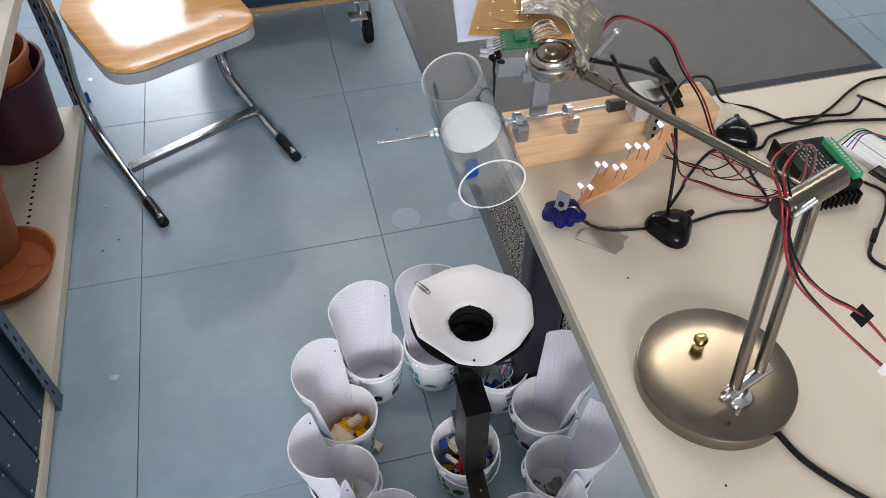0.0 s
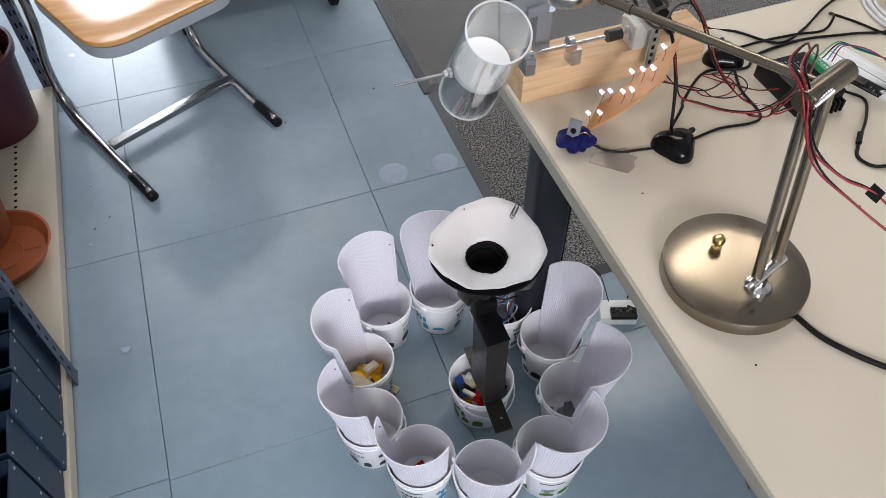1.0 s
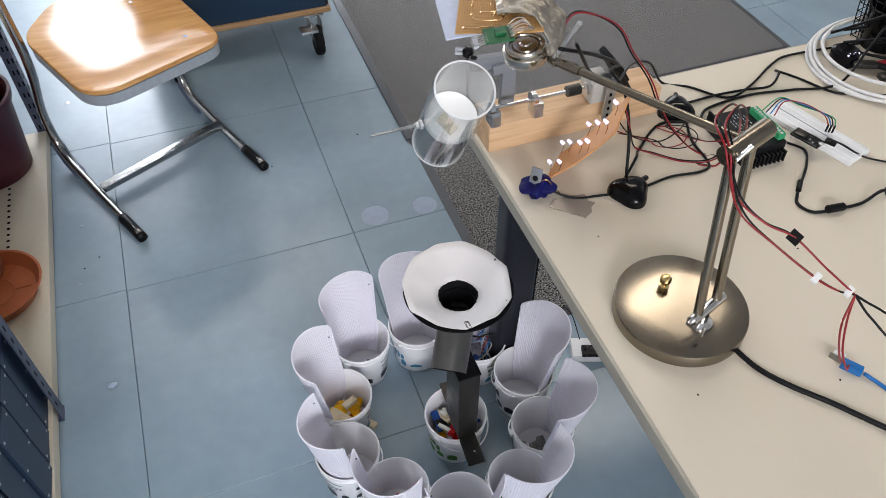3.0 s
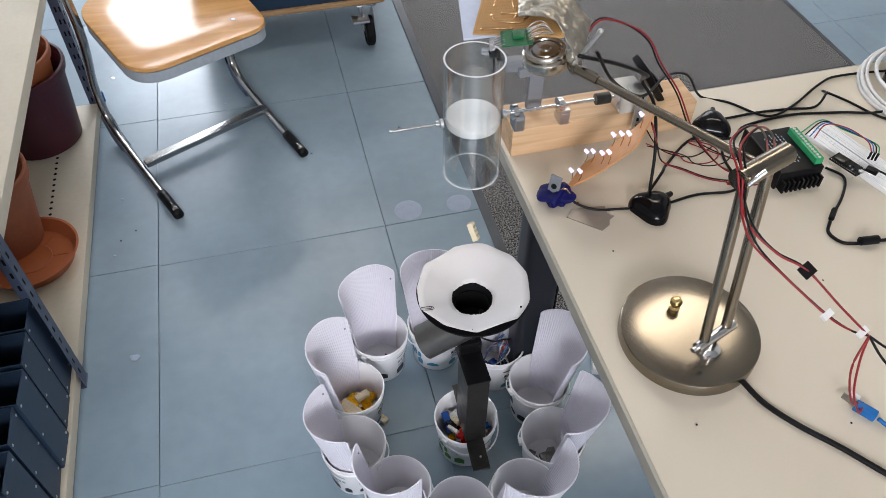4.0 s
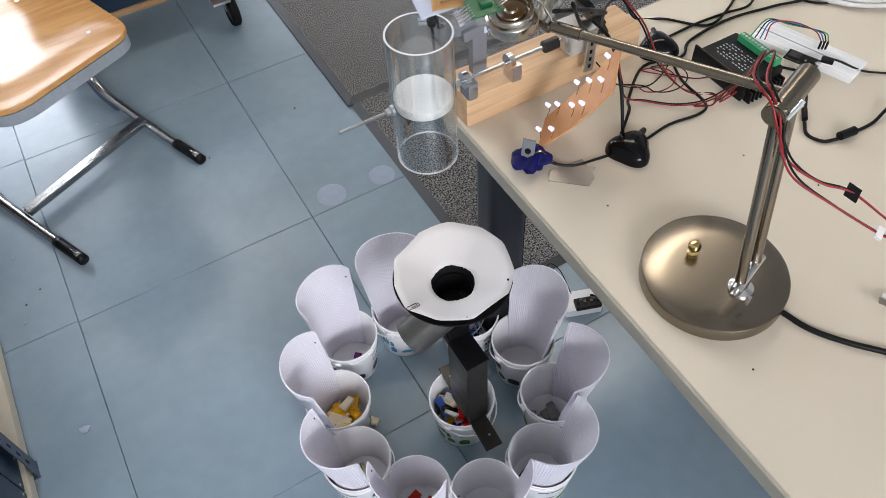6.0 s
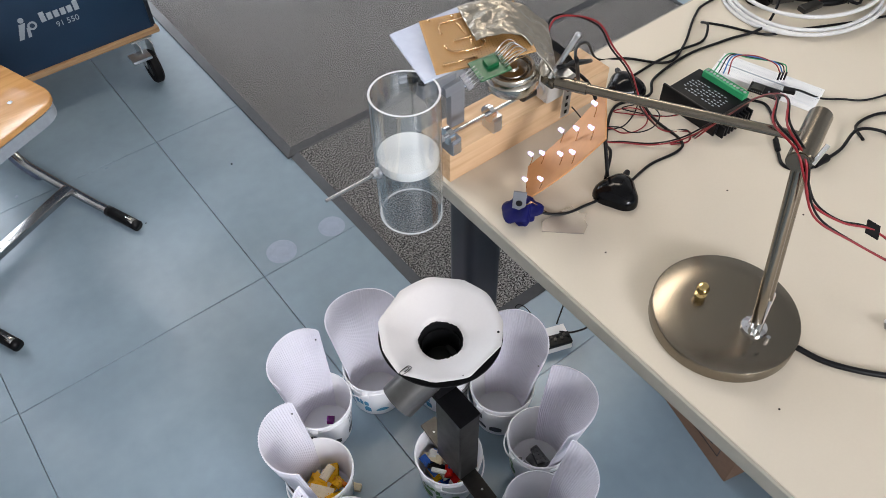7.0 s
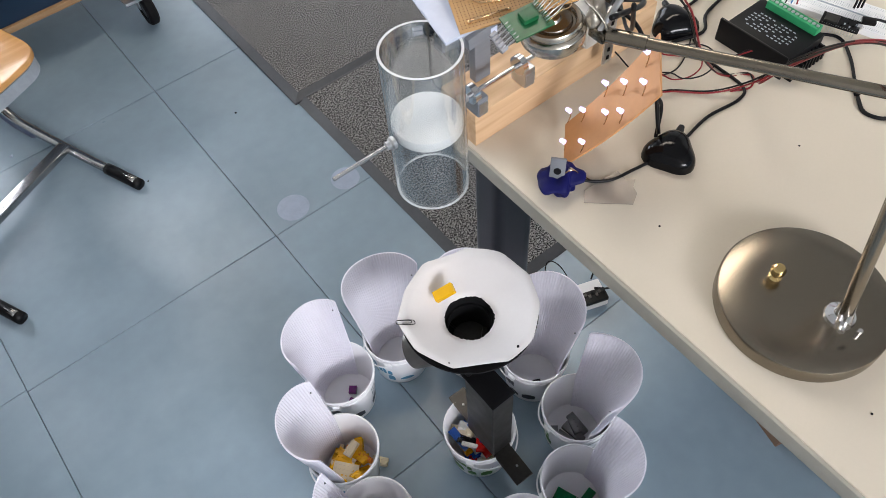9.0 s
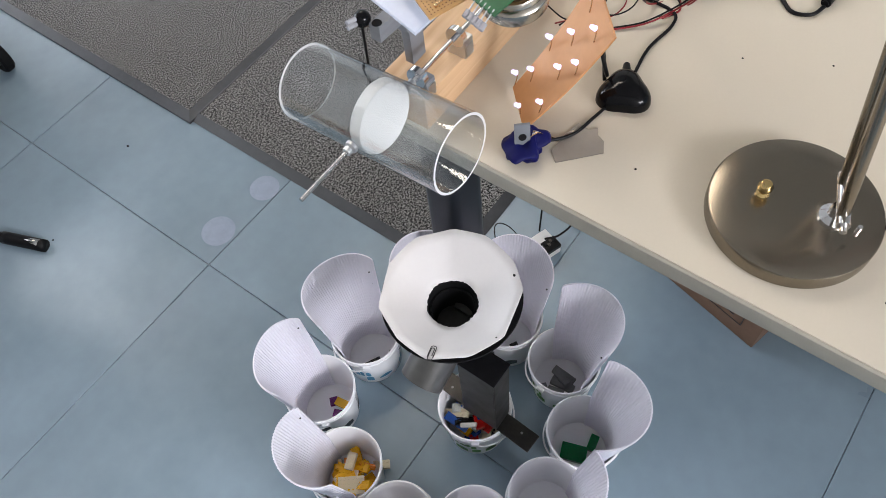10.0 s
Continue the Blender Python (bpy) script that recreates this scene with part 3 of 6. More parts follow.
def led_row_board():
    o = Vector((0.23, 1.28, 0.81))
    LA, LB, LC, LD = (Vector(p) - o for p in ((0.18, 1.292, 0.7455), (0.227, 1.338, 0.7477), (0.24, 1.222, 0.876), (0.295, 1.278, 0.8917)))
    root = thing("led_board", *o, "tan hardboard strip with lit white LEDs leaning on the table", "circuit board")
    n = (LB - LA).cross(LC - LA).normalized()
    if n.x > 0:
        n = -n

    def at(a, b, h=0.0):
        sag = 0.005 * math.sin(math.pi * b)
        return (LA * (1 - a) + LB * a) * (1 - b) + (LC * (1 - a) + LD * a) * b + n * (h - sag)

    bm = bmesh.new()
    g = [[(bm.verts.new(at(a / 3, b / 10, 0)), bm.verts.new(at(a / 3, b / 10, -0.0025))) for b in range(11)] for a in range(4)]
    for a in range(3):
        for b in range(10):
            for s in (0, 1):
                bm.faces.new([g[a][b][s], g[a + 1][b][s], g[a + 1][b + 1][s], g[a][b + 1][s]])
    for b in range(10):
        for a in (0, 3):
            bm.faces.new((g[a][b][0], g[a][b + 1][0], g[a][b + 1][1], g[a][b][1]))
    for a in range(3):
        for b in (0, 10):
            bm.faces.new((g[a][b][0], g[a + 1][b][0], g[a + 1][b][1], g[a][b][1]))
    bmesh.ops.recalc_face_normals(bm, faces=bm.faces)
    part("strip", bm, LEDBOARD, root)
    for a, b in ((0.34, 0.08), (0.05, 0.28), (0.98, 0.13), (0.73, 0.28), (0.30, 0.52), (0.09, 0.68), (0.87, 0.52), (0.55, 0.72), (0.23, 0.92), (0.66, 0.96)):
        bm = bmesh.new()
        d = (n + Vector((-0.15, 0, 0.25))).normalized()
        p = at(a, b, 0.011)
        m = T(*p) @ d.to_track_quat("Z", "Y").to_matrix().to_4x4()
        lathe(bm, [(0, 0), (0.0033, 0), (0.0033, 0.001), (0.0028, 0.0012), (0.0028, 0.0056), (0.002, 0.0074), (0, 0.0082)], 14, m)
        part("led", bm, LED_GLOW, root)
        bm = bmesh.new()
        sweep(bm, [p, at(a, max(0.0, b - 0.03), 0.006), at(a, max(0.01, b - 0.1), 0.0008)], 0.0007, 5, 3)
        part("lead", bm, COPPER, root)


def tumbler_stand():
    """Pine beam with the motor and bearings that carry the tumbler's shaft."""
    root = thing("pine_beam", 0.123, 1.389, TZ, "pale pine wood beam lying along the table edge", "wood block")
    bm = bmesh.new()
    box(bm, (0.158, 0.0335, 0.0265), (0.316, 0.067, 0.053), bevel=0.0015)
    part("beam", bm, PINE, root)
    for x in (0.012, 0.086):
        s = thing("bearing_block", 0.12 + x, 1.397, TZ + 0.053, "small grey printed bearing block with steel ball bearing on the beam", "bearing", "shaft bearings")
        bm = bmesh.new()
        box(bm, (0, 0, 0.014), (0.016, 0.026, 0.028), bevel=0.002)
        part("block", bm, GREY_PRINT if x < 0.05 else ALU, s)
        bm = bmesh.new()
        lathe(bm, [(0.0035, -0.004), (0.0125, -0.004), (0.0125, 0.004), (0.0035, 0.004)], 28, T(-0.006, 0, 0.03) @ Matrix.Rotation(radians(90), 4, "Y"), closed=True)
        part("ball_bearing", bm, CHROME, s)
        bm = bmesh.new()
        box(bm, (0.0, -0.0135, 0.012), (0.013, 0.0012, 0.018))
        part("clip_plate", bm, ALU, s)
    mo = thing("stepper_motor", 0.302, 1.412, TZ + 0.053, "square off-white stepper motor on a perforated bracket", "motor")
    bm = bmesh.new()
    box(bm, (0.012, -0.012, 0.027), (0.036, 0.042, 0.042), bevel=0.004, seg=3)
    part("motor_body", bm, CREAM_METAL, mo)
    bm = bmesh.new()
    lathe(bm, [(0, -0.004), (0.011, -0.004), (0.011, 0)], 24, T(-0.006, -0.015, 0.027) @ Matrix.Rotation(radians(90), 4, "Y"))
    part("motor_boss", bm, ALU, mo)
    for dy in (-0.016, 0.016):
        for dz in (-0.016, 0.016):
            bm = bmesh.new()
            lathe(bm, [(0, -0.002), (0.0025, -0.0015), (0.0028, 0)], 10, T(-0.006, -0.012 + dy, 0.027 + dz) @ Matrix.Rotation(radians(90), 4, "Y"))
            part("bolt", bm, ALU, mo)
    bm = bmesh.new()
    box(bm, (0.02, -0.046, 0.018), (0.017, 0.0022, 0.075), bevel=0.0005, seg=1)
    br = part("bracket", bm, ALU, mo)
    for z in (-0.01, 0.003, 0.016, 0.03, 0.044):
        bm = bmesh.new()
        box(bm, (0.02, -0.0475, z), (0.004, 0.001, 0.006))
        part("slot", bm, BLACK_MATT, br)
    bm = bmesh.new()
    box(bm, (0.02, -0.033, 0.05), (0.03, 0.03, 0.003))
    part("bracket_top", bm, ALU, mo)
    # leaning black clamp plate
    k = thing("black_clamp", 0.382, 1.422, TZ + 0.053, "flat black plastic clamp leaning behind the beam", "clamp")
    bm = bmesh.new()
    m = Matrix.Rotation(radians(-34), 4, "Y") @ Matrix.Rotation(radians(10), 4, "X")
    box(bm, (0, 0, 0.048), (0.012, 0.036, 0.1), m, bevel=0.003)
    part("plate", bm, BLACK, k)
    bm = bmesh.new()
    box(bm, (0.008, 0, 0.03), (0.006, 0.02, 0.04), m, bevel=0.002)
    part("pad", bm, BLACK_MATT, k)
    # grey printed sensor post
    h = thing("sensor_post", 0.172, 1.438, TZ + 0.053, "grey printed plastic post with an angled sensor arm", "sensor holder")
    bm = bmesh.new()
    box(bm, (0, 0, 0.044), (0.024, 0.012, 0.088), bevel=0.001)
    part("post", bm, GREY_PRINT, h)
    bm = bmesh.new()
    box(bm, (-0.008, -0.012, 0.092), (0.042, 0.032, 0.016), Matrix.Rotation(radians(-6), 4, "Y"), bevel=0.001)
    part("post_cap", bm, GREY_PRINT, h)
    bm = bmesh.new()
    box(bm, (-0.05, -0.014, 0.096), (0.056, 0.014, 0.02), Matrix.Rotation(radians(4), 4, "Y"), bevel=0.001)
    arm = part("arm", bm, GREY_PRINT, h)
    bm = bmesh.new()
    lathe(bm, [(0, 0.0008), (0.005, 0.0008), (0.0055, 0)], 18, T(-0.066, -0.014, 0.111))
    part("screw_hole", bm, BLACK_MATT, arm)
    bm = bmesh.new()
    bmesh.ops.create_uvsphere(bm, u_segments=20, v_segments=12, radius=0.0095, matrix=T(-0.07, 0.002, 0.112))
    part("sensor_eye", bm, BLACK_GLOSS, h)
    for dz in (0.0, 0.007):
        bm = bmesh.new()
        rod(bm, (-0.079, 0.002, 0.112 + dz), (-0.09, 0.004, 0.114 + dz), 0.0025, 10)
        part("photodiode", bm, LED_CLEAR, h)
    bm = bmesh.new()
    box(bm, (-0.002, -0.0286, 0.09), (0.009, 0.001, 0.01))
    part("sticker", bm, STICKER_GLOW, h, "small sticker with a bluish reflection painted in as glow")
    bm = bmesh.new()
    sweep(bm, [(-0.07, 0.004, 0.104), (-0.066, 0.01, 0.067), (-0.062, 0.016, 0.022), (-0.045, 0.03, -0.013), (-0.01, 0.038, -0.04), (0.03, 0.04, -0.05)], 0.0018, 6, 4)
    part("sensor_lead", bm, BLACK, h)


def pod(name, x, y, rz, s=1.0):
    root = thing(name, x, y, TZ, "glossy black rounded-triangular plastic lamp pod lying on the table", "lamp pod", "black pods", rz)
    bm = bmesh.new()
    n = 36
    rings = []
    for i in range(9):
        t = i / 8
        rad = 0.031 * s * math.sqrt(max(0, 1 - (0.97 * t) ** 2.6))
        rings.append([bm.verts.new(((rad * (1 + 0.13 * math.cos(3 * a))) * math.cos(a), (rad * (1 + 0.13 * math.cos(3 * a))) * math.sin(a), 0.024 * s * t)) for a in (2 * math.pi * k / n for k in range(n))])
    for a, b in zip(rings, rings[1:]):
        for k in range(n):
            bm.faces.new((a[k], a[(k + 1) % n], b[(k + 1) % n], b[k]))
    bm.faces.new(rings[-1])
    part("shell", bm, BLACK_GLOSS, root)
    for k in range(3):
        a = 2 * math.pi * k / 3
        bm = bmesh.new()
        lathe(bm, [(0, 0.0015), (0.0016, 0.001), (0.002, 0)], 8, T(0.026 * s * math.cos(a), 0.026 * s * math.sin(a), 0.013 * s))
        part("screw", bm, ALU, root)
    bm = bmesh.new()
    rod(bm, (0.03 * s, 0.0, 0.008), (0.044 * s, 0.0, 0.007), 0.006, 14, 0.004)
    part("cable_gland", bm, BLACK, root)


def putty_sensor():
    root = thing("putty_sensor", 0.158, 1.275, TZ, "lump of dark blue putty holding a small grey sensor plate", "sensor")
    bm = bmesh.new()
    bmesh.ops.create_icosphere(bm, subdivisions=4, radius=1)
    for v in bm.verts:
        d = 1 + 0.55 * noise.noise(v.co * 1.7 + Vector((4, 1, 2)))
        v.co = Vector((v.co.x * 0.025 * d, v.co.y * 0.022 * d, max(0.0, 0.012 + v.co.z * 0.016 * d)))
    part("putty", bm, BLUE_TACK, root)
    bm = bmesh.new()
    m = T(-0.004, 0.002, 0.03) @ Matrix.Rotation(radians(40), 4, "Z") @ Matrix.Rotation(radians(14), 4, "Y")
    box(bm, (0, 0, 0), (0.004, 0.018, 0.034), m, bevel=0.0008)
    pl = part("sensor_plate", bm, GREY_PRINT, root)
    bm = bmesh.new()
    lathe(bm, [(0, 0.0026), (0.0045, 0.0026), (0.005, 0.0)], 16, m @ Matrix.Rotation(radians(-90), 4, "Y"))
    part("sensor_hole", bm, BLACK_MATT, pl)
    for k in range(4):
        bm = bmesh.new()
        sweep(bm, [(0.0 + 0.003 * k, -0.004, 0.026), (0.008 + 0.002 * k, -0.01 + 0.003 * k, 0.032 - 0.003 * k), (0.018, -0.012 + 0.002 * k, 0.02), (0.03, -0.02, 0.006)], 0.0009, 5, 3)
        part("lead", bm, ALU if k % 2 else COPPER, root)


def tape_strip():
    bm = bmesh.new()
    outline = [(0.174, 1.25), (0.2, 1.249), (0.226, 1.245), (0.224, 1.23), (0.232, 1.222), (0.222, 1.216), (0.218, 1.206), (0.203, 1.198), (0.182, 1.218), (0.162, 1.237)]
    slab(bm, [(x - 0.19, y - 1.22) for x, y in outline], 0.0004, 0.0014)
    for v in bm.verts:
        v.co.z += 0.0006 * noise.noise(v.co * 90)
    tagged(part("duct_tape_strip", bm, TAPE_FLAT, m=T(0.19, 1.22, TZ), smooth=False), "torn strip of grey duct tape stuck on the table", "tape")


def driver_and_boards():
    d = thing("motor_driver", 0.536, 1.266, TZ, "black finned motor driver with green screw terminals", "electronics", rz=-90)
    bm = bmesh.new()
    box(bm, (0, -0.002, 0.017), (0.1, 0.074, 0.03), bevel=0.002)
    body = part("case", bm, BLACK, d)
    for k in range(9):
        bm = bmesh.new()
        box(bm, (0.055, -0.034 + 0.008 * k, 0.01), (0.012, 0.003, 0.02))
        part("fin", bm, BLACK, body)
    bm = bmesh.new()
    box(bm, (-0.004, -0.041, 0.018), (0.108, 0.004, 0.036), bevel=0.002)
    part("mounting_flange", bm, BLACK, body)
    bm = bmesh.new()
    box(bm, (0.004, 0.028, 0.036), (0.078, 0.013, 0.013), bevel=0.0008)
    term = part("terminal_strip", bm, GREEN_TERM, d, "bright green screw terminal strip")
    for k in range(12):
        bm = bmesh.new()
        lathe(bm, [(0, 0.001), (0.0024, 0.001), (0.0026, 0)], 10, T(-0.031 + 0.0064 * k, 0.028, 0.0425))
        part("screw", bm, ALU, term)
    bm = bmesh.new()
    for i in range(11):
        for j in range(6):
            if (i * 7 + j * 3) % 5:
                box(bm, (-0.036 + 0.0065 * i, -0.022 + 0.006 * j, 0.0323), (0.0036, 0.0016, 0.0005))
    tagged(part("printed_table", bm, GREY_INK, d, "rows of tiny unreadable white print", smooth=False), kind="stuff")
    b = thing("breadboard", 0.66, 1.245, TZ, "white solderless breadboard lying on the table", "breadboard", rz=-74)
    bm = bmesh.new()
    box(bm, (0, 0, 0.0045), (0.168, 0.055, 0.009), bevel=0.0008)
    part("block", bm, WHITE_PLASTIC, b)
    bm = bmesh.new()
    for i in range(58):
        for j in (-0.024, -0.0215, -0.013, -0.0105, -0.008, -0.0055, 0.0055, 0.008, 0.0105, 0.013, 0.0215, 0.024):
            box(bm, (-0.08 + 0.0028 * i, j, 0.00905), (0.0009, 0.0009, 0.0002))
    tagged(part("contact_holes", bm, GREY_INK, b, smooth=False), kind="stuff")
    bm = bmesh.new()
    box(bm, (0, 0, 0.0091), (0.166, 0.003, 0.0003))
    part("centre_groove", bm, GREY_INK, b)
    e = thing("microcontroller_board", 0.621, 1.223, TZ + 0.009, "black microcontroller board plugged into the breadboard", "circuit board", rz=-70)
    bm = bmesh.new()
    box(bm, (0, 0, 0.01), (0.05, 0.026, 0.0016))
    part("board", bm, BLACK, e, smooth=False)
    bm = bmesh.new()
    box(bm, (-0.012, 0, 0.0125), (0.018, 0.016, 0.0035), bevel=0.0006)
    part("radio_shield", bm, RAW_STEEL, e)
    bm = bmesh.new()
    box(bm, (0.024, 0, 0.0125), (0.006, 0.0075, 0.003), bevel=0.0005)
    part("usb_socket", bm, ALU, e)
    for sy in (-0.0115, 0.0115):
        for k in range(15):
            bm = bmesh.new()
            box(bm, (-0.0215 + 0.003 * k, sy, 0.006), (0.0008, 0.0008, 0.012))
            part("pin", bm, ALU, e, smooth=False)
    for k in range(6):
        bm = bmesh.new()
        box(bm, (0.002 + 0.0035 * k, -0.006 + 0.004 * (k % 3), 0.0115), (0.002, 0.0025, 0.0015))
        part("chip", bm, GREY_INK if k % 2 else BLACK_MATT, e, smooth=False)
    for k, mt in enumerate((RED_WIRE, BLUE_WIRE, BLACK, GREEN_TERM)):
        cable([(0.588 - 0.004 * k, 1.275 + 0.006 * k, TZ + 0.036), (0.61, 1.285 + 0.004 * k, TZ + 0.052), (0.64, 1.27 + 0.003 * k, TZ + 0.05 - 0.003 * k), (0.662 + 0.003 * k, 1.245 - 0.003 * k, TZ + 0.04), (0.668 + 0.003 * k, 1.233 - 0.002 * k, TZ + 0.026)], 0.001, mt, "thin jumper wire from the driver to the breadboard", name="wire")
    for k in range(3):
        bm = bmesh.new()
        box(bm, (0.667 + 0.004 * k, 1.232 - 0.003 * k, TZ + 0.02), (0.0025, 0.0025, 0.014))
        tagged(part("jumper_plug", bm, BLACK, smooth=False), "small black jumper plug in the breadboard", "plug")




def cable(pts, r, material, label, cat="cable", z=None, name="cable"):
    p = [Vector(q) if len(q) == 3 else Vector((*q, (z if z is not None else TZ) + r * 1.05)) for q in pts]
    o = p[0].copy()
    bm = bmesh.new()
    sweep(bm, [q - o for q in p], r, 8, 6)
    return tagged(part(name, bm, material, m=T(*o)), label, cat)


def table_cables():
    bl, rd = "thin black cable trailing over the table", "thin red wire trailing over the table"
    z = TZ + 0.003
    cable([(0.505, 1.392), (0.566, 1.394), (0.624, 1.39), (0.672, 1.384), (0.7, 1.4, z + 0.01), (0.713, 1.42), (0.736, 1.387), (0.769, 1.328), (0.816, 1.306), (0.928, 1.25), (1.05, 1.2)], 0.0022, BLACK, bl)
    cable([(0.15, 1.21, 1.045), (0.2, 1.245, 0.97), (0.30, 1.33, 0.87), (0.39, 1.42, 0.83), (0.45, 1.45, 0.80), (0.494, 1.46), (0.533, 1.432), (0.579, 1.381), (0.639, 1.397), (0.718, 1.441), (0.773, 1.455), (0.916, 1.442), (1.05, 1.43)], 0.0022, BLACK, bl)
    cable([(0.299, 1.252), (0.33, 1.275, TZ + 0.02), (0.359, 1.309), (0.426, 1.356), (0.49, 1.342), (0.529, 1.366), (0.619, 1.374), (0.704, 1.36), (0.786, 1.341, TZ + 0.008), (0.86, 1.37, TZ + 0.05), (0.927, 1.4, TZ + 0.07), (1.05, 1.42, TZ + 0.07)], 0.0024, BLACK, bl)
    cable([(0.32, 1.226), (0.373, 1.233), (0.425, 1.227), (0.448, 1.24), (0.453, 1.296), (0.47, 1.34)], 0.0022, BLACK, "thin black cable running to a black pod")
    cable([(0.268, 1.229), (0.24, 1.234), (0.21, 1.24), (0.185, 1.255, TZ + 0.006), (0.175, 1.265, TZ + 0.015)], 0.002, BLACK, "black cable from the pod to the putty sensor")
    cable([(0.3, 1.25, TZ + 0.01), (0.31, 1.28, TZ + 0.07), (0.315, 1.32, TZ + 0.12), (0.31, 1.36, TZ + 0.135), (0.28, 1.3, 0.93), (0.2, 1.24, 1.0), (0.13, 1.215, 1.04)], 0.0026, BLACK, "black cable hanging down from the lamp head")
    cable([(0.60, 1.24), (0.615, 1.213), (0.592, 1.18), (0.555, 1.147)], 0.0022, BLACK, "black power lead of the motor driver")
    cable([(0.538, 1.132), (0.522, 1.112), (0.53, 1.09), (0.553, 1.082)], 0.0026, BLACK, "thin black power lead on the table")
    cable([(0.578, 1.08), (0.617, 1.079), (0.664, 1.085, TZ + 0.01), (0.70, 1.06), (0.69, 1.03), (0.76, 1.02), (0.9, 1.0)], 0.0026, BLACK, "thin black power lead on the table")
    cable([(0.66, 1.07), (0.68, 1.095), (0.73, 1.09), (0.78, 1.06), (0.9, 1.03)], 0.0024, BLACK, "thin black power lead on the table")
    for a, b, r in (((0.558, 1.152), (0.54, 1.134), 0.0042), ((0.551, 1.083), (0.582, 1.0795), 0.0065)):
        bm = bmesh.new()
        rod(bm, (0, 0, 0), (b[0] - a[0], b[1] - a[1], 0), r, 16)
        bmesh.ops.bevel(bm, geom=[e for e in bm.edges if e.calc_face_angle(0) > 1], offset=r * 0.35, segments=2, affect="EDGES")
        tagged(part("power_plug", bm, BLACK, m=T(*a, TZ + r)), "black moulded barrel power plug on the table", "plug")
    cable([(0.655, 1.2, TZ + 0.02), (0.665, 1.19, TZ + 0.018), (0.69, 1.165, TZ + 0.006), (0.72, 1.145), (0.76, 1.115), (0.9, 1.08)], 0.0017, BLACK, "black braided USB cable")
    bm = bmesh.new()
    box(bm, (0, 0, 0), (0.018, 0.011, 0.006), bevel=0.0012)
    tagged(part("usb_plug", bm, BLACK, m=pose(0.647, 1.199, TZ + 0.0215, 0, 0, -58)), "black USB plug in the controller board", "plug")
    cable([(0.268, 0.912, TZ + 0.008), (0.281, 0.878), (0.304, 0.842), (0.337, 0.803), (0.377, 0.75), (0.45, 0.66)], 0.0036, BLACK, "black mains cord of the desk lamp")
    # red and black pairs along the lamp arm and over the table
    for mt, d in ((RED_WIRE, 0.0), (BLACK, 0.004)):
        cable([(0.155, 1.262, 1.03), (0.182, 1.277 + d, 1.043), (0.217, 1.277, 1.033), (0.248, 1.267, 1.015 - d), (0.272 - d, 1.26, 0.976), (0.305 - d, 1.252, 0.93), (0.35 - d, 1.255, 0.85), (0.41, 1.262, 0.775), (0.452, 1.262 + d), (0.474, 1.245 + d), (0.455, 1.232), (0.43, 1.244 + d)], 0.0012, mt, rd if mt is RED_WIRE else bl, name="wire")
        up_arm = [(0.376, 1.288 + d, TZ + 0.004), (0.407, 1.255 + d, TZ + 0.006), (0.438, 1.228 + d, TZ + 0.02), (0.42, 1.175 + d, 0.84), (0.34, 1.105, 0.96), (0.26, 1.045, 1.043), (0.218 + d, 1.02, 1.05)]
        cable([(0.287, 1.268 + d, 0.868), (0.31, 1.28, 0.82), (0.338, 1.295, 0.765)] + up_arm + [(0.208 + d, 0.985, 1.045), (0.21 + d, 0.968, 1.02), (0.226 + d, 0.955, 0.985), (0.25, 0.93 + d, 0.965), (0.2736, 0.9084 + d, 0.9567), (0.305, 0.876 + d, 0.926), (0.333, 0.851, 0.9)], 0.0012, mt, rd if mt is RED_WIRE else bl, name="wire")
        cable([(0.52, 1.225, TZ + 0.03), (0.49, 1.226 + d, TZ + 0.012), (0.455, 1.222 + d, TZ + 0.015), (0.425, 1.17 + d, 0.85), (0.345, 1.1, 0.965), (0.262, 1.036, 1.047), (0.222 + d, 1.008, 1.052), (0.21 + d, 0.975, 1.04), (0.213 + d, 0.962, 1.005), (0.228 + d, 0.946, 0.97), (0.252, 0.912 + d, 0.95), (0.2865, 0.8718 + d, 0.9237), (0.312, 0.858, 0.908), (0.333, 0.851, 0.9)], 0.0012, mt, rd if mt is RED_WIRE else bl, name="wire")
    cable([(0.333, 0.851, 0.9), (0.318, 0.838, 0.87), (0.335, 0.835, 0.82), (0.365, 0.84, 0.77), (0.388, 0.848, 0.749)], 0.0013, RED_WIRE, rd, name="wire")
    cable([(0.333, 0.851, 0.9), (0.336, 0.845, 0.86), (0.345, 0.835, 0.81), (0.372, 0.832, 0.76), (0.39, 0.842, 0.749)], 0.0013, RED_WIRE, rd, name="wire")
    cable([(0.333, 0.851, 0.9), (0.356, 0.838, 0.885), (0.4, 0.81, 0.865), (0.5, 0.76, 0.86), (0.62, 0.7, 0.87)], 0.0015, BLACK, bl, name="wire")
    cable([(0.333, 0.851, 0.9), (0.35, 0.83, 0.875), (0.38, 0.79, 0.85), (0.46, 0.72, 0.84), (0.6, 0.64, 0.85)], 0.0015, BLACK, bl, name="wire")
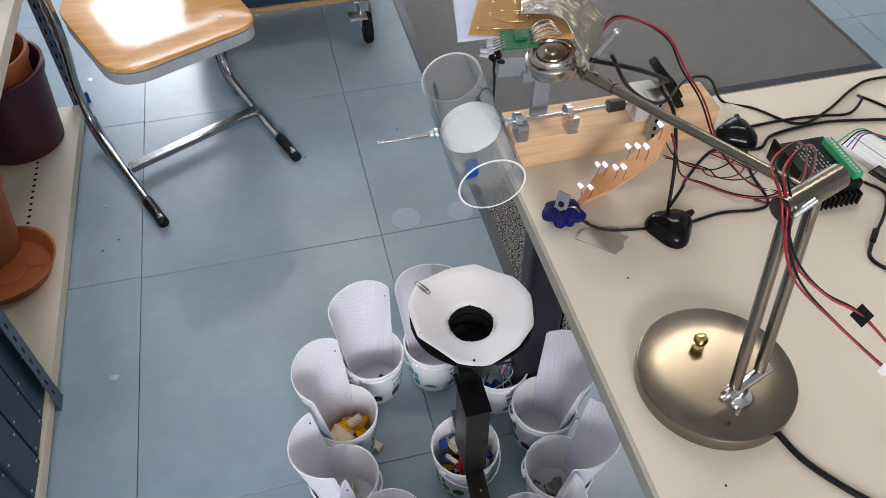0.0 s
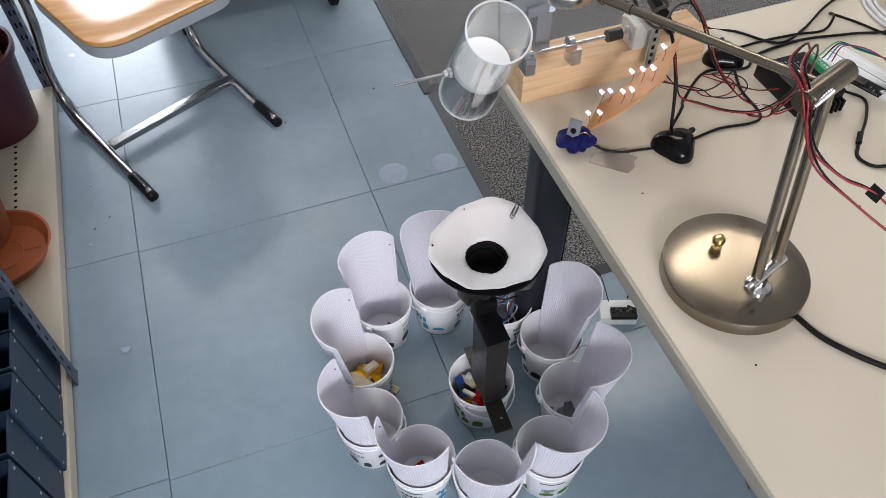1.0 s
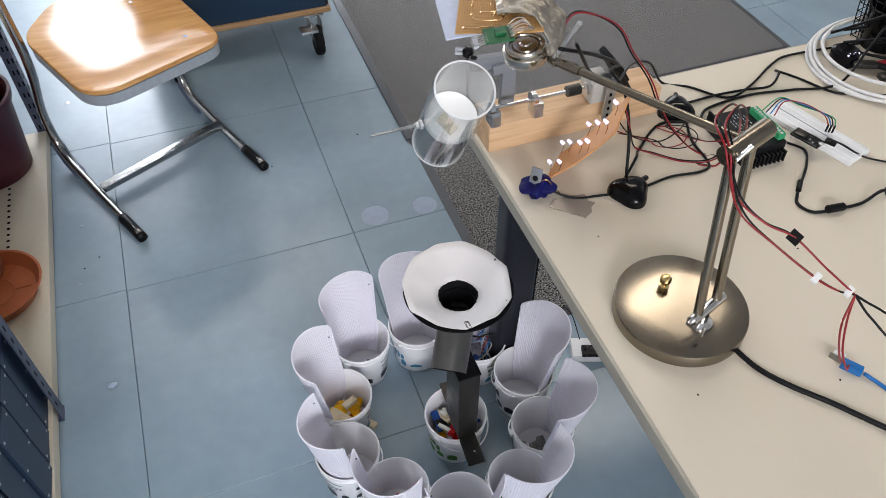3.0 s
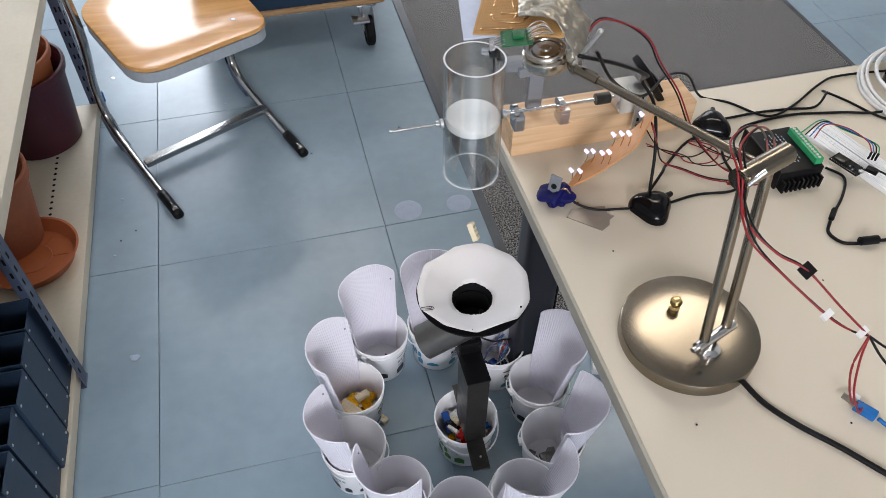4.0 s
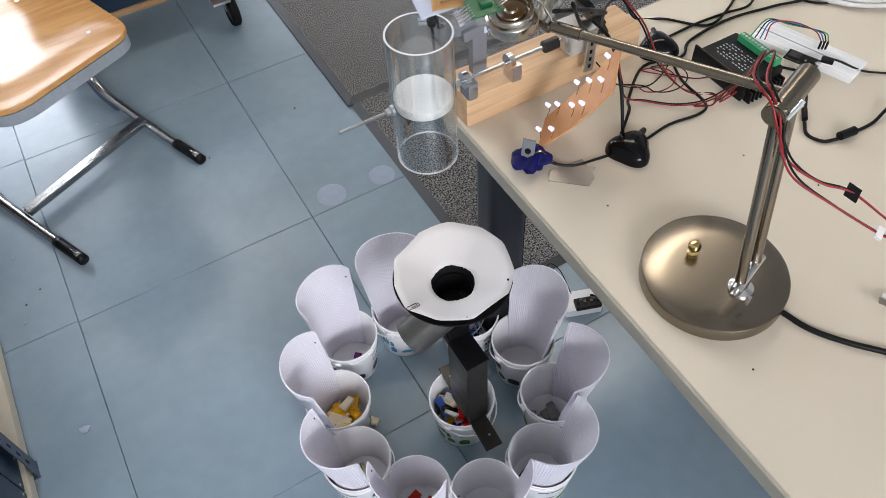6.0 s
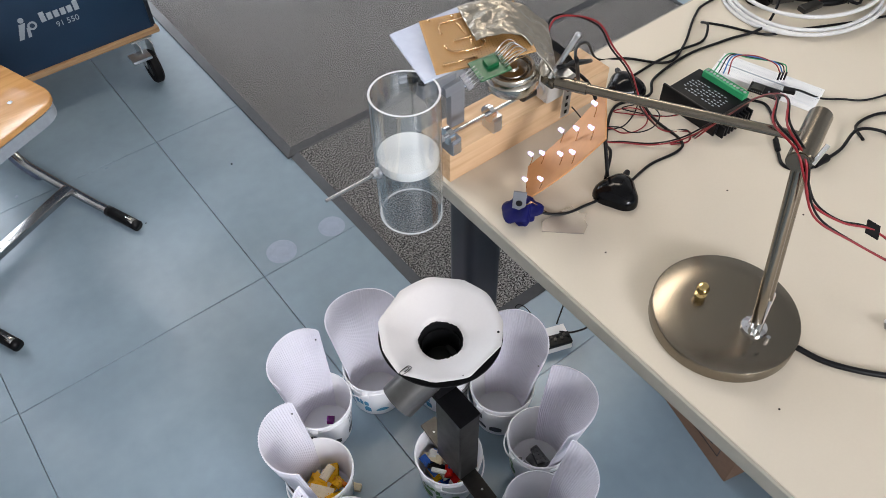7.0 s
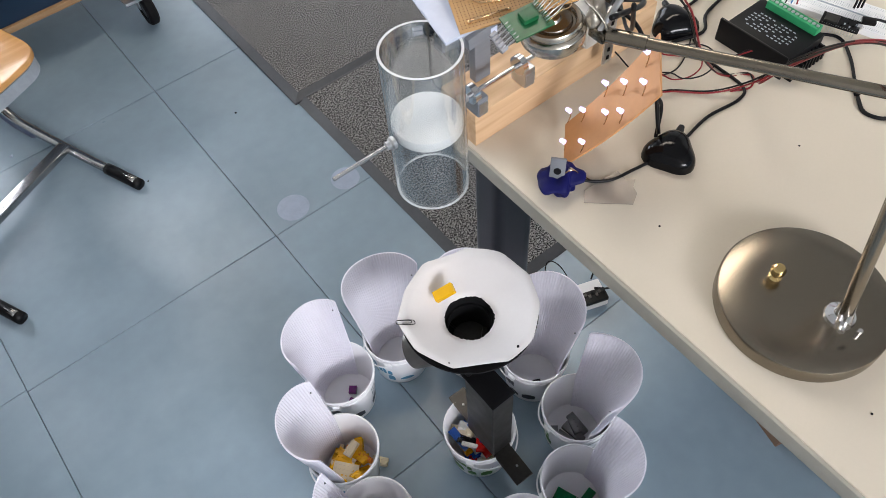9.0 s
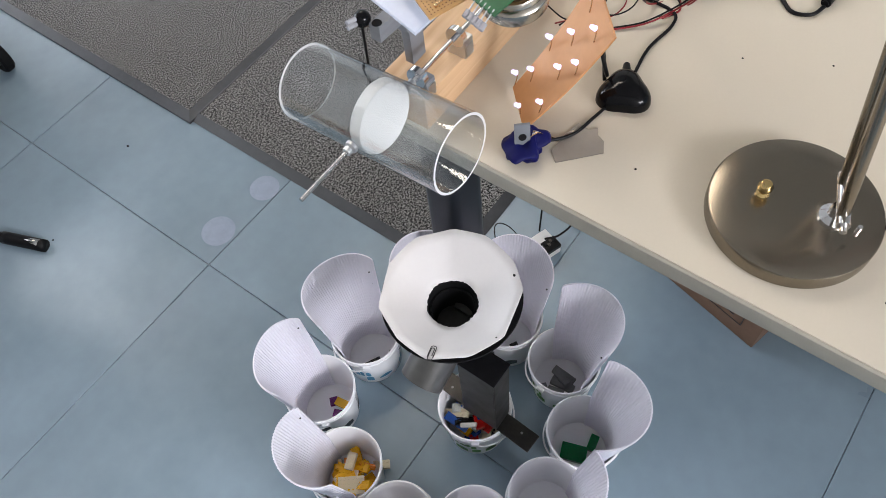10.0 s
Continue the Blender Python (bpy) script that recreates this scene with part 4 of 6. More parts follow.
    for k, mt in enumerate((RED_WIRE, BLACK)):
        cx, cy = 0.418 + 0.012 * k, 1.32 - 0.008 * k
        cable([(0.335, 1.345 - 0.006 * k, TZ + 0.02), (0.36, 1.34, TZ + 0.008)] + [(cx + (0.034 + 0.004 * k) * math.cos(t), cy + (0.026 + 0.003 * k) * math.sin(t), TZ + 0.004 + 0.003 * k) for t in (3.0 + 0.7 * i for i in range(8))] + [(0.47, 1.29, TZ + 0.004), (0.497, 1.262 + 0.004 * k, TZ + 0.02)], 0.001, mt, "thin looped wire tangled on the table", name="wire")
    cable([(0.33, 1.36, TZ + 0.05), (0.36, 1.34, TZ + 0.008), (0.40, 1.318), (0.44, 1.327), (0.47, 1.345)], 0.001, BLACK, "thin black wire trailing over the table", name="wire")
    c = thing("blue_connector", 0.392, 0.838, TZ, "blue plug with a white connector and foil tab", "plug", rz=-55)
    bm = bmesh.new()
    box(bm, (0, 0, 0.006), (0.026, 0.012, 0.011), bevel=0.002)
    part("blue_shell", bm, BLUE_WIRE, c)
    bm = bmesh.new()
    box(bm, (-0.018, 0.012, 0.004), (0.014, 0.008, 0.006), bevel=0.001)
    part("white_header", bm, WHITE_PLASTIC, c)
    bm = bmesh.new()
    box(bm, (-0.022, 0.0, 0.005), (0.018, 0.009, 0.001), Matrix.Rotation(radians(10), 4, "Y"))
    part("foil_tab", bm, TAPE, c)
    cable([(0.4, 0.825, TZ + 0.006), (0.41, 0.808), (0.42, 0.785), (0.45, 0.755), (0.5, 0.7)], 0.0026, BLUE_WIRE, "blue cable leading off the table")
    for x, y, z, mt, lb in ((0.2736, 0.909, 0.957, BLACK_MATT, "small square of black tape over the wires"), (0.2865, 0.872, 0.9245, WHITE_PLASTIC, "small white tape flag on the wires"), (0.326, 0.855, 0.904, WHITE_PLASTIC, "small white tape flag on the wires")):
        bm = bmesh.new()
        box(bm, (0, 0, 0), (0.019, 0.014, 0.0014) if mt is BLACK_MATT else (0.016, 0.007, 0.003), Matrix.Rotation(radians(18), 4, "X"))
        tagged(part("tape_flag", bm, mt, m=pose(x, y, z, 0, 0, 25), smooth=False), lb, "tape")
    for x, y in ((0.203, 1.157), (0.19, 0.993 - 0.12), (0.29, 1.2), (0.464, 1.035), (0.42, 1.13), (0.37, 0.83)):
        bm = bmesh.new()
        lathe(bm, [(0, 0.0006), (0.0012, 0.0005), (0.0014, 0)], 8)
        tagged(part("ink_dot", bm, BLACK_MATT, m=T(x, y, TZ + 0.0003)), "tiny dark ink dot on the tabletop", "stain")


def table_far_clutter():
    r = thing("cable_coil", 0.93, 1.37, TZ, "loose coil of white cable on the table", "cable coil")
    for k, (rx, ry, dz) in enumerate(((0.155, 0.13, 0.004), (0.15, 0.128, 0.011), (0.165, 0.137, 0.004), (0.143, 0.122, 0.02))):
        bm = bmesh.new()
        pts = [(rx * math.cos(a) + 0.004 * k, ry * math.sin(a), dz + 0.006 * math.sin(a + k) + 0.006) for a in (0.3 * k + 2 * math.pi * i / 22 for i in range(23))]
        sweep(bm, pts, 0.0036, 8, 3)
        part("loop", bm, WHITE_WIRE, r)
    b = thing("wire_basket", 1.03, 1.4, TZ, "black wire mesh basket full of tools and cables", "basket")
    for ang in range(4):
        A = Matrix.Rotation(radians(90 * ang + 12), 4, "Z")
        for k in range(13):
            bm = bmesh.new()
            rod(bm, A @ Vector((-0.09 + 0.015 * k, -0.09, 0.002)), A @ Vector((-0.1 + 0.0167 * k, -0.1, 0.11)), 0.001, 6)
            part("wire", bm, BLACK, b)
        for k in range(7):
            bm = bmesh.new()
            q = 0.09 + 0.0016 * k
            rod(bm, A @ Vector((-q, -q, 0.006 + 0.017 * k)), A @ Vector((q, -q, 0.006 + 0.017 * k)), 0.001 if k < 6 else 0.0025, 6)
            part("wire", bm, BLACK, b)
    for k, (x, y, rz, mt) in enumerate(((0.885, 1.362, -25, RED_WIRE), (0.905, 1.32, -10, RED_WIRE))):
        p = thing("pliers", x, y, TZ, "pair of pliers with red and black handles", "tool", rz=rz)
        for s in (-1, 1):
            bm = bmesh.new()
            sweep(bm, [(0.0, 0, 0.012), (0.03, 0.012 * s, 0.012), (0.07, 0.016 * s, 0.012), (0.1, 0.01 * s, 0.012)], 0.006, 8, 4)
            part("handle", bm, mt if s > 0 else BLACK, p)
        bm = bmesh.new()
        box(bm, (-0.02, 0, 0.012), (0.045, 0.018, 0.01), bevel=0.003)
        part("jaw", bm, RAW_STEEL, p)
    d = thing("black_lamp_pod", 0.85, 1.405, TZ, "black torch head with lit white LEDs beside the cable coil", "torch")
    bm = bmesh.new()
    lathe(bm, [(0, 0.0), (0.024, 0), (0.026, 0.004), (0.026, 0.024), (0.02, 0.028), (0, 0.026)], 28)
    part("shell", bm, BLACK_GLOSS, d)
    for k in range(5):
        bm = bmesh.new()
        bmesh.ops.create_icosphere(bm, subdivisions=1, radius=0.0025, matrix=T(-0.012 + 0.006 * k, -0.018 + 0.003 * (k % 2), 0.026))
        part("led", bm, LED_GLOW, d)
    for k in range(9):
        x, y = 0.92 + 0.03 * (k % 4), 1.3 + 0.035 * (k % 3)
        cable([(x - 0.05, y + 0.1, TZ + 0.02), (x, y + 0.02, TZ + 0.03 + 0.008 * k), (x + 0.03, y - 0.03 + 0.01 * k, TZ + 0.02), (x + 0.1, y + 0.02, TZ + 0.04), (x + 0.2, y - 0.03, TZ + 0.01)], 0.0028, BLACK, "tangled black cable on the table")
    p = thing("black_pot", 1.0, 1.49 - 0.09, TZ, "round black plastic pot standing in the clutter", "pot")
    p.matrix_basis = T(0.955, 1.43, TZ)
    bm = bmesh.new()
    lathe(bm, [(0, 0), (0.034, 0), (0.042, 0.075), (0.044, 0.08), (0.04, 0.08), (0.033, 0.006), (0, 0.006)], 32)
    part("wall", bm, BLACK_GLOSS, p)


# ---- the tumbler: clear tube with a disc, turning on a shaft ----
TC = Vector((0.059, 1.397, 0.823))


def tumbler():
    root = thing("tumbler", *TC, "clear acrylic tube with a white disc turning on a steel shaft", "machine")
    R, L = 0.0455, 0.1065
    bm = bmesh.new()
    lathe(bm, [(R, -L), (R, L), (R - 0.003, L), (R - 0.003, -L)], 72, closed=True)
    for f in bm.faces:
        c = f.calc_center_median()
        if abs(f.normal.z) > 0.7:
            f.material_index = 1
    tube = part("tube", bm, [ACRYLIC, ACRYLIC_EDGE], root, "clear acrylic tube with milky sawn rims")
    tube.visible_shadow = False
    bm = bmesh.new()
    lathe(bm, [(0, -0.007), (R - 0.0045, -0.007), (R - 0.0035, -0.005), (R - 0.0035, 0.005), (R - 0.0045, 0.007), (0, 0.007)], 64)
    part("disc", bm, DISC_WHITE, root, "thick white disc inside the tube")
    bm = bmesh.new()
    rod(bm, (-0.13, 0, 0), (-0.048, 0, 0), 0.0025, 14)
    part("free_shaft", bm, TUBE_STEEL, root)
    bm = bmesh.new()
    rod(bm, (0.049, 0, 0), (0.25, 0, 0), 0.0032, 14)
    part("drive_shaft", bm, CHROME, root)
    for s in (-1, 1):
        bm = bmesh.new()
        lathe(bm, [(0.003, 0), (0.0075, 0), (0.0075, 0.004), (0.005, 0.006), (0.005, 0.011), (0.003, 0.011)], 20, T(0.047 * s, 0, 0) @ Matrix.Rotation(radians(90 * s), 4, "Y"))
        part("collar", bm, ALU, root)
    bm = bmesh.new()
    lathe(bm, [(0.0032, -0.012), (0.0085, -0.012), (0.0095, -0.011), (0.0095, 0.011), (0.0085, 0.012), (0.0032, 0.012)], 24, T(0.212, 0, 0) @ Matrix.Rotation(radians(90), 4, "Y"))
    part("coupling", bm, RAW_STEEL, root)
    return root


# ---- the turning funnel on its post ----
FC = Vector((0.048, 1.321, 0.0))


def funnel():
    """Its zero turn points the outlet along +x."""
    root = thing("funnel", FC.x, FC.y, 0.37, "white card funnel with a grey pipe outlet turning on a post", "funnel")
    z0 = 0.36
    bm = bmesh.new()
    n = 72
    rings = []
    rnd = random.Random(8)
    corner = [(2 * math.pi * (q + rnd.uniform(-0.22, 0.22)) / 11, 1 + rnd.uniform(-0.035, 0.035)) for q in range(11)]
    corner.append((corner[0][0] + 2 * math.pi, corner[0][1]))

    def cut(a):
        """Scissor cuts run straight from corner to corner."""
        if a < corner[0][0]:
            a += 2 * math.pi
        for (a0, r0), (a1, r1) in zip(corner, corner[1:]):
            if a0 <= a <= a1:
                chord = r0 * r1 * math.sin(a1 - a0) / (r0 * math.sin(a - a0) + r1 * math.sin(a1 - a))
                return 0.8 * chord + 0.2
        return 1.0

    for k, (r, z) in enumerate(((0.037, 0.468), (0.046, 0.472), (0.059, 0.478), (0.073, 0.486), (0.087, 0.495), (0.0995, 0.503))):
        row = []
        for i in range(n):
            a = 2 * math.pi * i / n
            t = k / 5
            ragged = 1 + t * (1.02 * cut(a) - 1 + 0.012 * math.sin(3 * a + 1)) + (0.02 * math.sin(5 * a) + 0.045 * noise.noise(Vector((9 * math.cos(a), 9 * math.sin(a), 1))) if k == 0 else 0)
            lift = t * (0.006 * math.sin(2 * a + 0.7) + 0.003 * math.sin(5 * a))
            row.append(bm.verts.new((r * ragged * math.cos(a), r * ragged * math.sin(a), z + lift - z0)))
        rings.append(row)
    for a, b in zip(rings, rings[1:]):
        for i in range(n):
            bm.faces.new((a[i], a[(i + 1) % n], b[(i + 1) % n], b[i]))
    card = part("card_cone", bm, PAPER, root, "white card collar with ragged edge")
    md = card.modifiers.new("thick", "SOLIDIFY")
    md.thickness = 0.0012
    bm = bmesh.new()
    lathe(bm, [(0.099, 0.4915 - z0), (0.1, 0.490 - z0), (0.06, 0.470 - z0), (0.0385, 0.458 - z0), (0.036, 0.43 - z0), (0.0345, 0.43 - z0), (0.036, 0.458 - z0), (0.0372, 0.464 - z0), (0.06, 0.474 - z0)], 64, closed=True)
    part("black_cone", bm, BLACK_MATT, root, "black plastic funnel under the card")
    # elbow: down, then outwards
    bm = bmesh.new()
    path = [(0, 0, 0.452), (0, 0, 0.435), (0.003, 0, 0.42), (0.011, 0, 0.407), (0.024, 0, 0.397), (0.045, 0, 0.385), (0.09, 0, 0.358)]
    r0, rings = 0.034, []
    for i, q in enumerate(path):
        a, b = Vector(path[max(i - 1, 0)]), Vector(path[min(i + 1, len(path) - 1)])
        d = (b - a).normalized()
        s = Vector((0, 1, 0))
        u = s.cross(d)
        c = Vector(q) - Vector((0, 0, z0))
        rings.append([[bm.verts.new(c + rr * (math.cos(t) * s + math.sin(t) * u)) for t in (2 * math.pi * k / 28 for k in range(28))] for rr in (r0, r0 - 0.0025)])
    for a, b in zip(rings, rings[1:]):
        for w in (0, 1):
            for k in range(28):
                bm.faces.new((a[w][k], a[w][(k + 1) % 28], b[w][(k + 1) % 28], b[w][k]))
    for e in (rings[0], rings[-1]):
        for k in range(28):
            bm.faces.new((e[0][k], e[0][(k + 1) % 28], e[1][(k + 1) % 28], e[1][k]))
    bmesh.ops.recalc_face_normals(bm, faces=bm.faces)
    for ring in rings:
        for v in ring[1]:
            for f in v.link_faces:
                f.material_index = 1
    bmesh.ops.rotate(bm, verts=bm.verts, matrix=Matrix.Rotation(radians(-23), 3, "Z"))
    part("outlet_pipe", bm, [PVC, BLACK_MATT], root, "grey plastic pipe elbow, black inside")
    bm = bmesh.new()
    box(bm, (-0.034, 0, 0.398 - z0), (0.034, 0.032, 0.036), Matrix.Rotation(radians(-23), 4, "Z"), bevel=0.003)
    part("counterweight", bm, RAW_STEEL, root, "dark steel block behind the pipe")
    bm = bmesh.new()
    rod(bm, (0, 0, 0.352 - z0), (0, 0, 0.39 - z0), 0.012, 20)
    rod(bm, (0, 0, 0.385 - z0), (0, 0, 0.41 - z0), 0.022, 20, 0.027)
    part("spindle", bm, RAW_STEEL, root)
    for y in (-0.024, 0.026):
        bm = bmesh.new()
        sweep(bm, [(0.05, y * 2.6, 0.484 - z0), (0.036, y * 1.6, 0.455 - z0), (0.026, y * 1.35, 0.42 - z0), (0.01, y * 0.9, 0.388 - z0)], 0.0018, 6, 4)
        part("cable_tie", bm, BLACK, root)
    # paper clip and rivets on the card
    C = T(0.094, -0.004, 0.5005 - z0) @ Matrix.Rotation(radians(-28), 4, "Y")
    bm = bmesh.new()
    w, l = 0.0036, 0.012
    pts = [(l * 0.7, -w, 0), (-l, -w, 0), (-l - 0.003, 0, 0), (-l, w, 0), (l, w, 0), (l + 0.003, 0.0, 0.001), (l, -w + 0.0014, 0.001), (-l * 0.6, -w + 0.0014, 0.001), (-l * 0.8, 0, 0.001), (-l * 0.6, w - 0.0016, 0.001), (l * 0.5, w - 0.0016, 0.001)]
    sweep(bm, [C @ Vector((x, y, z + 0.002)) for x, y, z in pts], 0.0006, 6, 3)
    part("paper_clip", bm, RAW_STEEL, root)
    for a in (55, 120):
        bm = bmesh.new()
        r = 0.092
        bmesh.ops.create_icosphere(bm, subdivisions=1, radius=0.0022, matrix=T(r * math.cos(radians(a)), r * math.sin(radians(a)), 0.499 - z0))
        part("rivet", bm, BLACK_MATT, root)
    return root


def funnel_post():
    root = thing("funnel_post", 0.042, 1.27, 0.1185, "dark sheet-steel channel post on a flat bar across the bucket", "stand")
    bm = bmesh.new()
    box(bm, (0.0, 0.0, 0.002), (0.036, 0.205, 0.004), Matrix.Rotation(radians(-3), 4, "Z"), bevel=0.0008, seg=1)
    bar = part("flat_bar", bm, RAW_STEEL, root)
    for y in (-0.075, 0.075):
        bm = bmesh.new()
        lathe(bm, [(0, 0.0008), (0.0022, 0.0006), (0.0024, 0)], 10, T(0.0, y, 0.004))
        part("rivet", bm, ALU, bar)
    bm = bmesh.new()
    box(bm, (0.0, -0.034, 0.11), (0.042, 0.0025, 0.212), bevel=0.0008, seg=1)
    part("front_plate", bm, RAW_STEEL, root)
    for x in (-0.02, 0.02):
        bm = bmesh.new()
        box(bm, (x, 0.001, 0.11), (0.0025, 0.068, 0.212), bevel=0.0008, seg=1)
        part("side_plate", bm, RAW_STEEL, root)
    bm = bmesh.new()
    box(bm, (0, 0.008, 0.218), (0.046, 0.088, 0.004), Matrix.Rotation(radians(0), 4, "X"), bevel=0.001)
    part("top_plate", bm, BLACK, root, "black top plate")
    bm = bmesh.new()
    box(bm, (0.003, 0.052, 0.23), (0.042, 0.042, 0.04), bevel=0.003)
    part("motor", bm, BLACK, root, "square black motor under the funnel")
    bm = bmesh.new()
    sweep(bm, [(0.022, 0.07, 0.22), (0.05, 0.09, 0.17), (0.075, 0.1, 0.14), (0.1, 0.12, 0.11), (0.125, 0.13, 0.09)], 0.002, 6, 4)
    part("motor_lead", bm, BLACK, root)


# ---- buckets and bricks ----
BUCKET_H = 0.122
RING = Vector((0.012, 1.325))


def bucket(x, y, rz, label, style):
    root = thing("bucket", x, y, 0, label, "bucket", "ring of sorting buckets", rz)
    bm = bmesh.new()
    prof = [(0, 0.0015), (0.05, 0.0015), (0.0535, 0.0), (0.055, 0.002), (0.0632, 0.098), (0.0650, 0.099), (0.0653, 0.104), (0.0636, 0.105), (0.0644, 0.114), (0.0668, 0.115), (0.0676, 0.119), (0.0664, 0.1222), (0.0645, 0.1225), (0.0632, 0.119), (0.0612, 0.1), (0.0535, 0.005), (0.05, 0.0038), (0, 0.0038)]
    lathe(bm, prof, 56)
    part("body", bm, WHITE_PP, root)
    for s in (-1, 1):
        bm = bmesh.new()
        box(bm, (0.0685 * s, 0, 0.108), (0.007, 0.014, 0.012), bevel=0.002)
        lug = part("handle_lug", bm, WHITE_PP, root)
    bm = bmesh.new()
    sweep(bm, [(0.0705 * math.cos(a), -0.0705 * math.sin(a), 0.104 - 0.034 * math.sin(a)) for a in (math.pi * k / 16 for k in range(17))], 0.0016, 6, 2)
    part("carry_handle", bm, WHITE_PP, root)
    # printed label band, in separate printed shapes that hug the wall
    rnd = random.Random(style)
    inks = {1: [PRINT_BLUE, PRINT_DARK, PRINT_BLUE], 2: [PRINT_GREEN, PRINT_DARK, PRINT_GREEN], 3: [PRINT_DARK, GREY_INK, PRINT_DARK]}[style]

    def wrap(bm, a0, a1, z0, z1, k=8, dome=0.0):
        lo, hi = [], []
        for i in range(k + 1):
            a = a0 + (a1 - a0) * i / k
            for row, z in ((lo, z0), (hi, z1 + dome * math.sin(math.pi * i / k))):
                r = 0.055 + (0.0632 - 0.055) * (z - 0.002) / 0.096 + 0.0004
                row.append(bm.verts.new((r * math.cos(a), r * math.sin(a), z)))
        for i in range(k):
            bm.faces.new((lo[i], lo[i + 1], hi[i + 1], hi[i]))

    def patch(name, ink, *args, **kw):
        bm = bmesh.new()
        wrap(bm, *args, **kw)
        part(name, bm, ink, root)

    for side in (0.0, math.pi):
        for k in range(5):
            a = side - 1.9 + 0.55 * k + rnd.uniform(-0.1, 0.1)
            patch("printed_patch", inks[0], a, a + rnd.uniform(0.25, 0.5), 0.012 + rnd.uniform(0, 0.01), 0.026 + rnd.uniform(0, 0.01), dome=0.008)
        a = side - 1.95
        patch("printed_line", inks[1], a, a + 0.8, 0.084, 0.0885)
        if style != 2:
            for k in range(5):
                patch("printed_bar", inks[1], a + 0.06 + 0.15 * k, a + 0.17 + 0.15 * k, 0.06, 0.07, 3)
        for k in range(3):
            patch("printed_line", inks[1], a + 0.1, a + 0.6 - 0.1 * k, 0.052 - 0.006 * k, 0.0545 - 0.006 * k)
        a = side - 0.7
        for k in range(4):
            patch("printed_patch", inks[2], a + 0.18 * k, a + 0.12 + 0.18 * k + rnd.uniform(0, 0.08), 0.04 + rnd.uniform(0, 0.02), 0.055 + rnd.uniform(0, 0.02), dome=0.006)
    return root


def shield(x, y, az, k):
    """Fluted plastic sheet rolled into the outer half of a bucket."""
    rnd = random.Random(40 + k)
    root = thing("bucket_shield", x, y, 0, "curved white fluted plastic sheet standing in a bucket", "plastic sheet", "bucket shields", az)
    span, nf, nz = radians(85 + rnd.uniform(-4, 4)), 42, 14
    z0, top, lean = 0.008, 0.268 + rnd.uniform(-0.006, 0.006) + {2: 0.014, 5: 0.006, 6: 0.01}.get(k, 0), 0.013 if k in (0, 1, 8, 9) else 0.017
    bm = bmesh.new()
    cols = []
    for i in range(2 * nf + 1):
        f = -1 + i / nf
        a = f * span
        h = top - 0.003 * abs(f) ** 3 - 0.005 * math.sin(f * 3 + k) - 0.004 * max(0, abs(f) - 0.96) / 0.04
        col = []
        for j in range(nz + 1):
            t = j / nz
            z = z0 + (h - z0) * t
            r = 0.0525 + 0.0085 * min(z / 0.122, 1) - 0.002 + max(0, z - 0.122) / 0.15 * lean + (0.0006 if i % 2 else -0.0002)
            off = max(0, z - 0.122) * 0.1
            col.append(bm.verts.new((r * math.cos(a) + off, r * math.sin(a), z)))
        cols.append(col)
    for a, b in zip(cols, cols[1:]):
        for j in range(nz):
            bm.faces.new((a[j], b[j], b[j + 1], a[j + 1]))
    sh = part("sheet", bm, SHEET_PP, root, smooth=False)
    md = sh.modifiers.new("thick", "SOLIDIFY")
    md.thickness, md.offset = 0.0024, -1
    for f, z in ((-0.86, 0.24), (-0.86, 0.2)):
        bm = bmesh.new()
        a, r = f * span, 0.0665
        bmesh.ops.create_icosphere(bm, subdivisions=1, radius=0.0018, matrix=T(r * math.cos(a) + 0.008, r * math.sin(a), z))
        part("rivet", bm, PRINT_DARK, root)
    return root


def brick_mesh(nx, ny, flat=False):
    bm = bmesh.new()
    u = 0.008
    h = 0.0032 if flat else 0.0096
    box(bm, (0, 0, h / 2), (nx * u - 0.0002, ny * u - 0.0002, h), bevel=0.0003, seg=1)
    for i in range(nx):
        for j in range(ny):
            bmesh.ops.create_cone(bm, cap_ends=True, segments=10, radius1=0.0024, radius2=0.0023, depth=0.0018, matrix=T((i - (nx - 1) / 2) * u, (j - (ny - 1) / 2) * u, h + 0.0009))
    return bm


BRICK_CACHE = {}


def brick(color, nx, ny, m, flat=False, where="lying in a sorting bucket"):
    key = (color, nx, ny, flat)
    if key not in BRICK_CACHE:
        ob = part("toy_brick", brick_mesh(nx, ny, flat), BRICK_MATS[color], m=m, smooth=False)
        BRICK_CACHE[key] = ob.data
    else:
        ob = new("toy_brick", BRICK_CACHE[key])
        ob.matrix_basis = m
    return tagged(ob, "%s plastic toy brick %s" % (color, where), "toy brick", "toy bricks")


def heap(cx, cy, colors, count, spread, seed, sizes=((2, 4), (2, 2), (2, 3), (1, 4), (1, 2))):
    rnd = random.Random(seed)
    for k in range(count):
        a, r = rnd.uniform(0, 6.28), spread * math.sqrt(rnd.random())
        layer = k // 7
        nx, ny = sizes[rnd.randrange(len(sizes))]
        tilt = 0 if layer == 0 else rnd.uniform(-22, 22)
        z = 0.0045 + 0.0085 * layer + (0.004 if layer else 0)
        brick(colors[k % len(colors)], nx, ny, pose(cx + r * math.cos(a), cy + r * math.sin(a), z, tilt, rnd.uniform(-15, 15) if layer else 0, rnd.uniform(0, 360)), rnd.random() < 0.15)


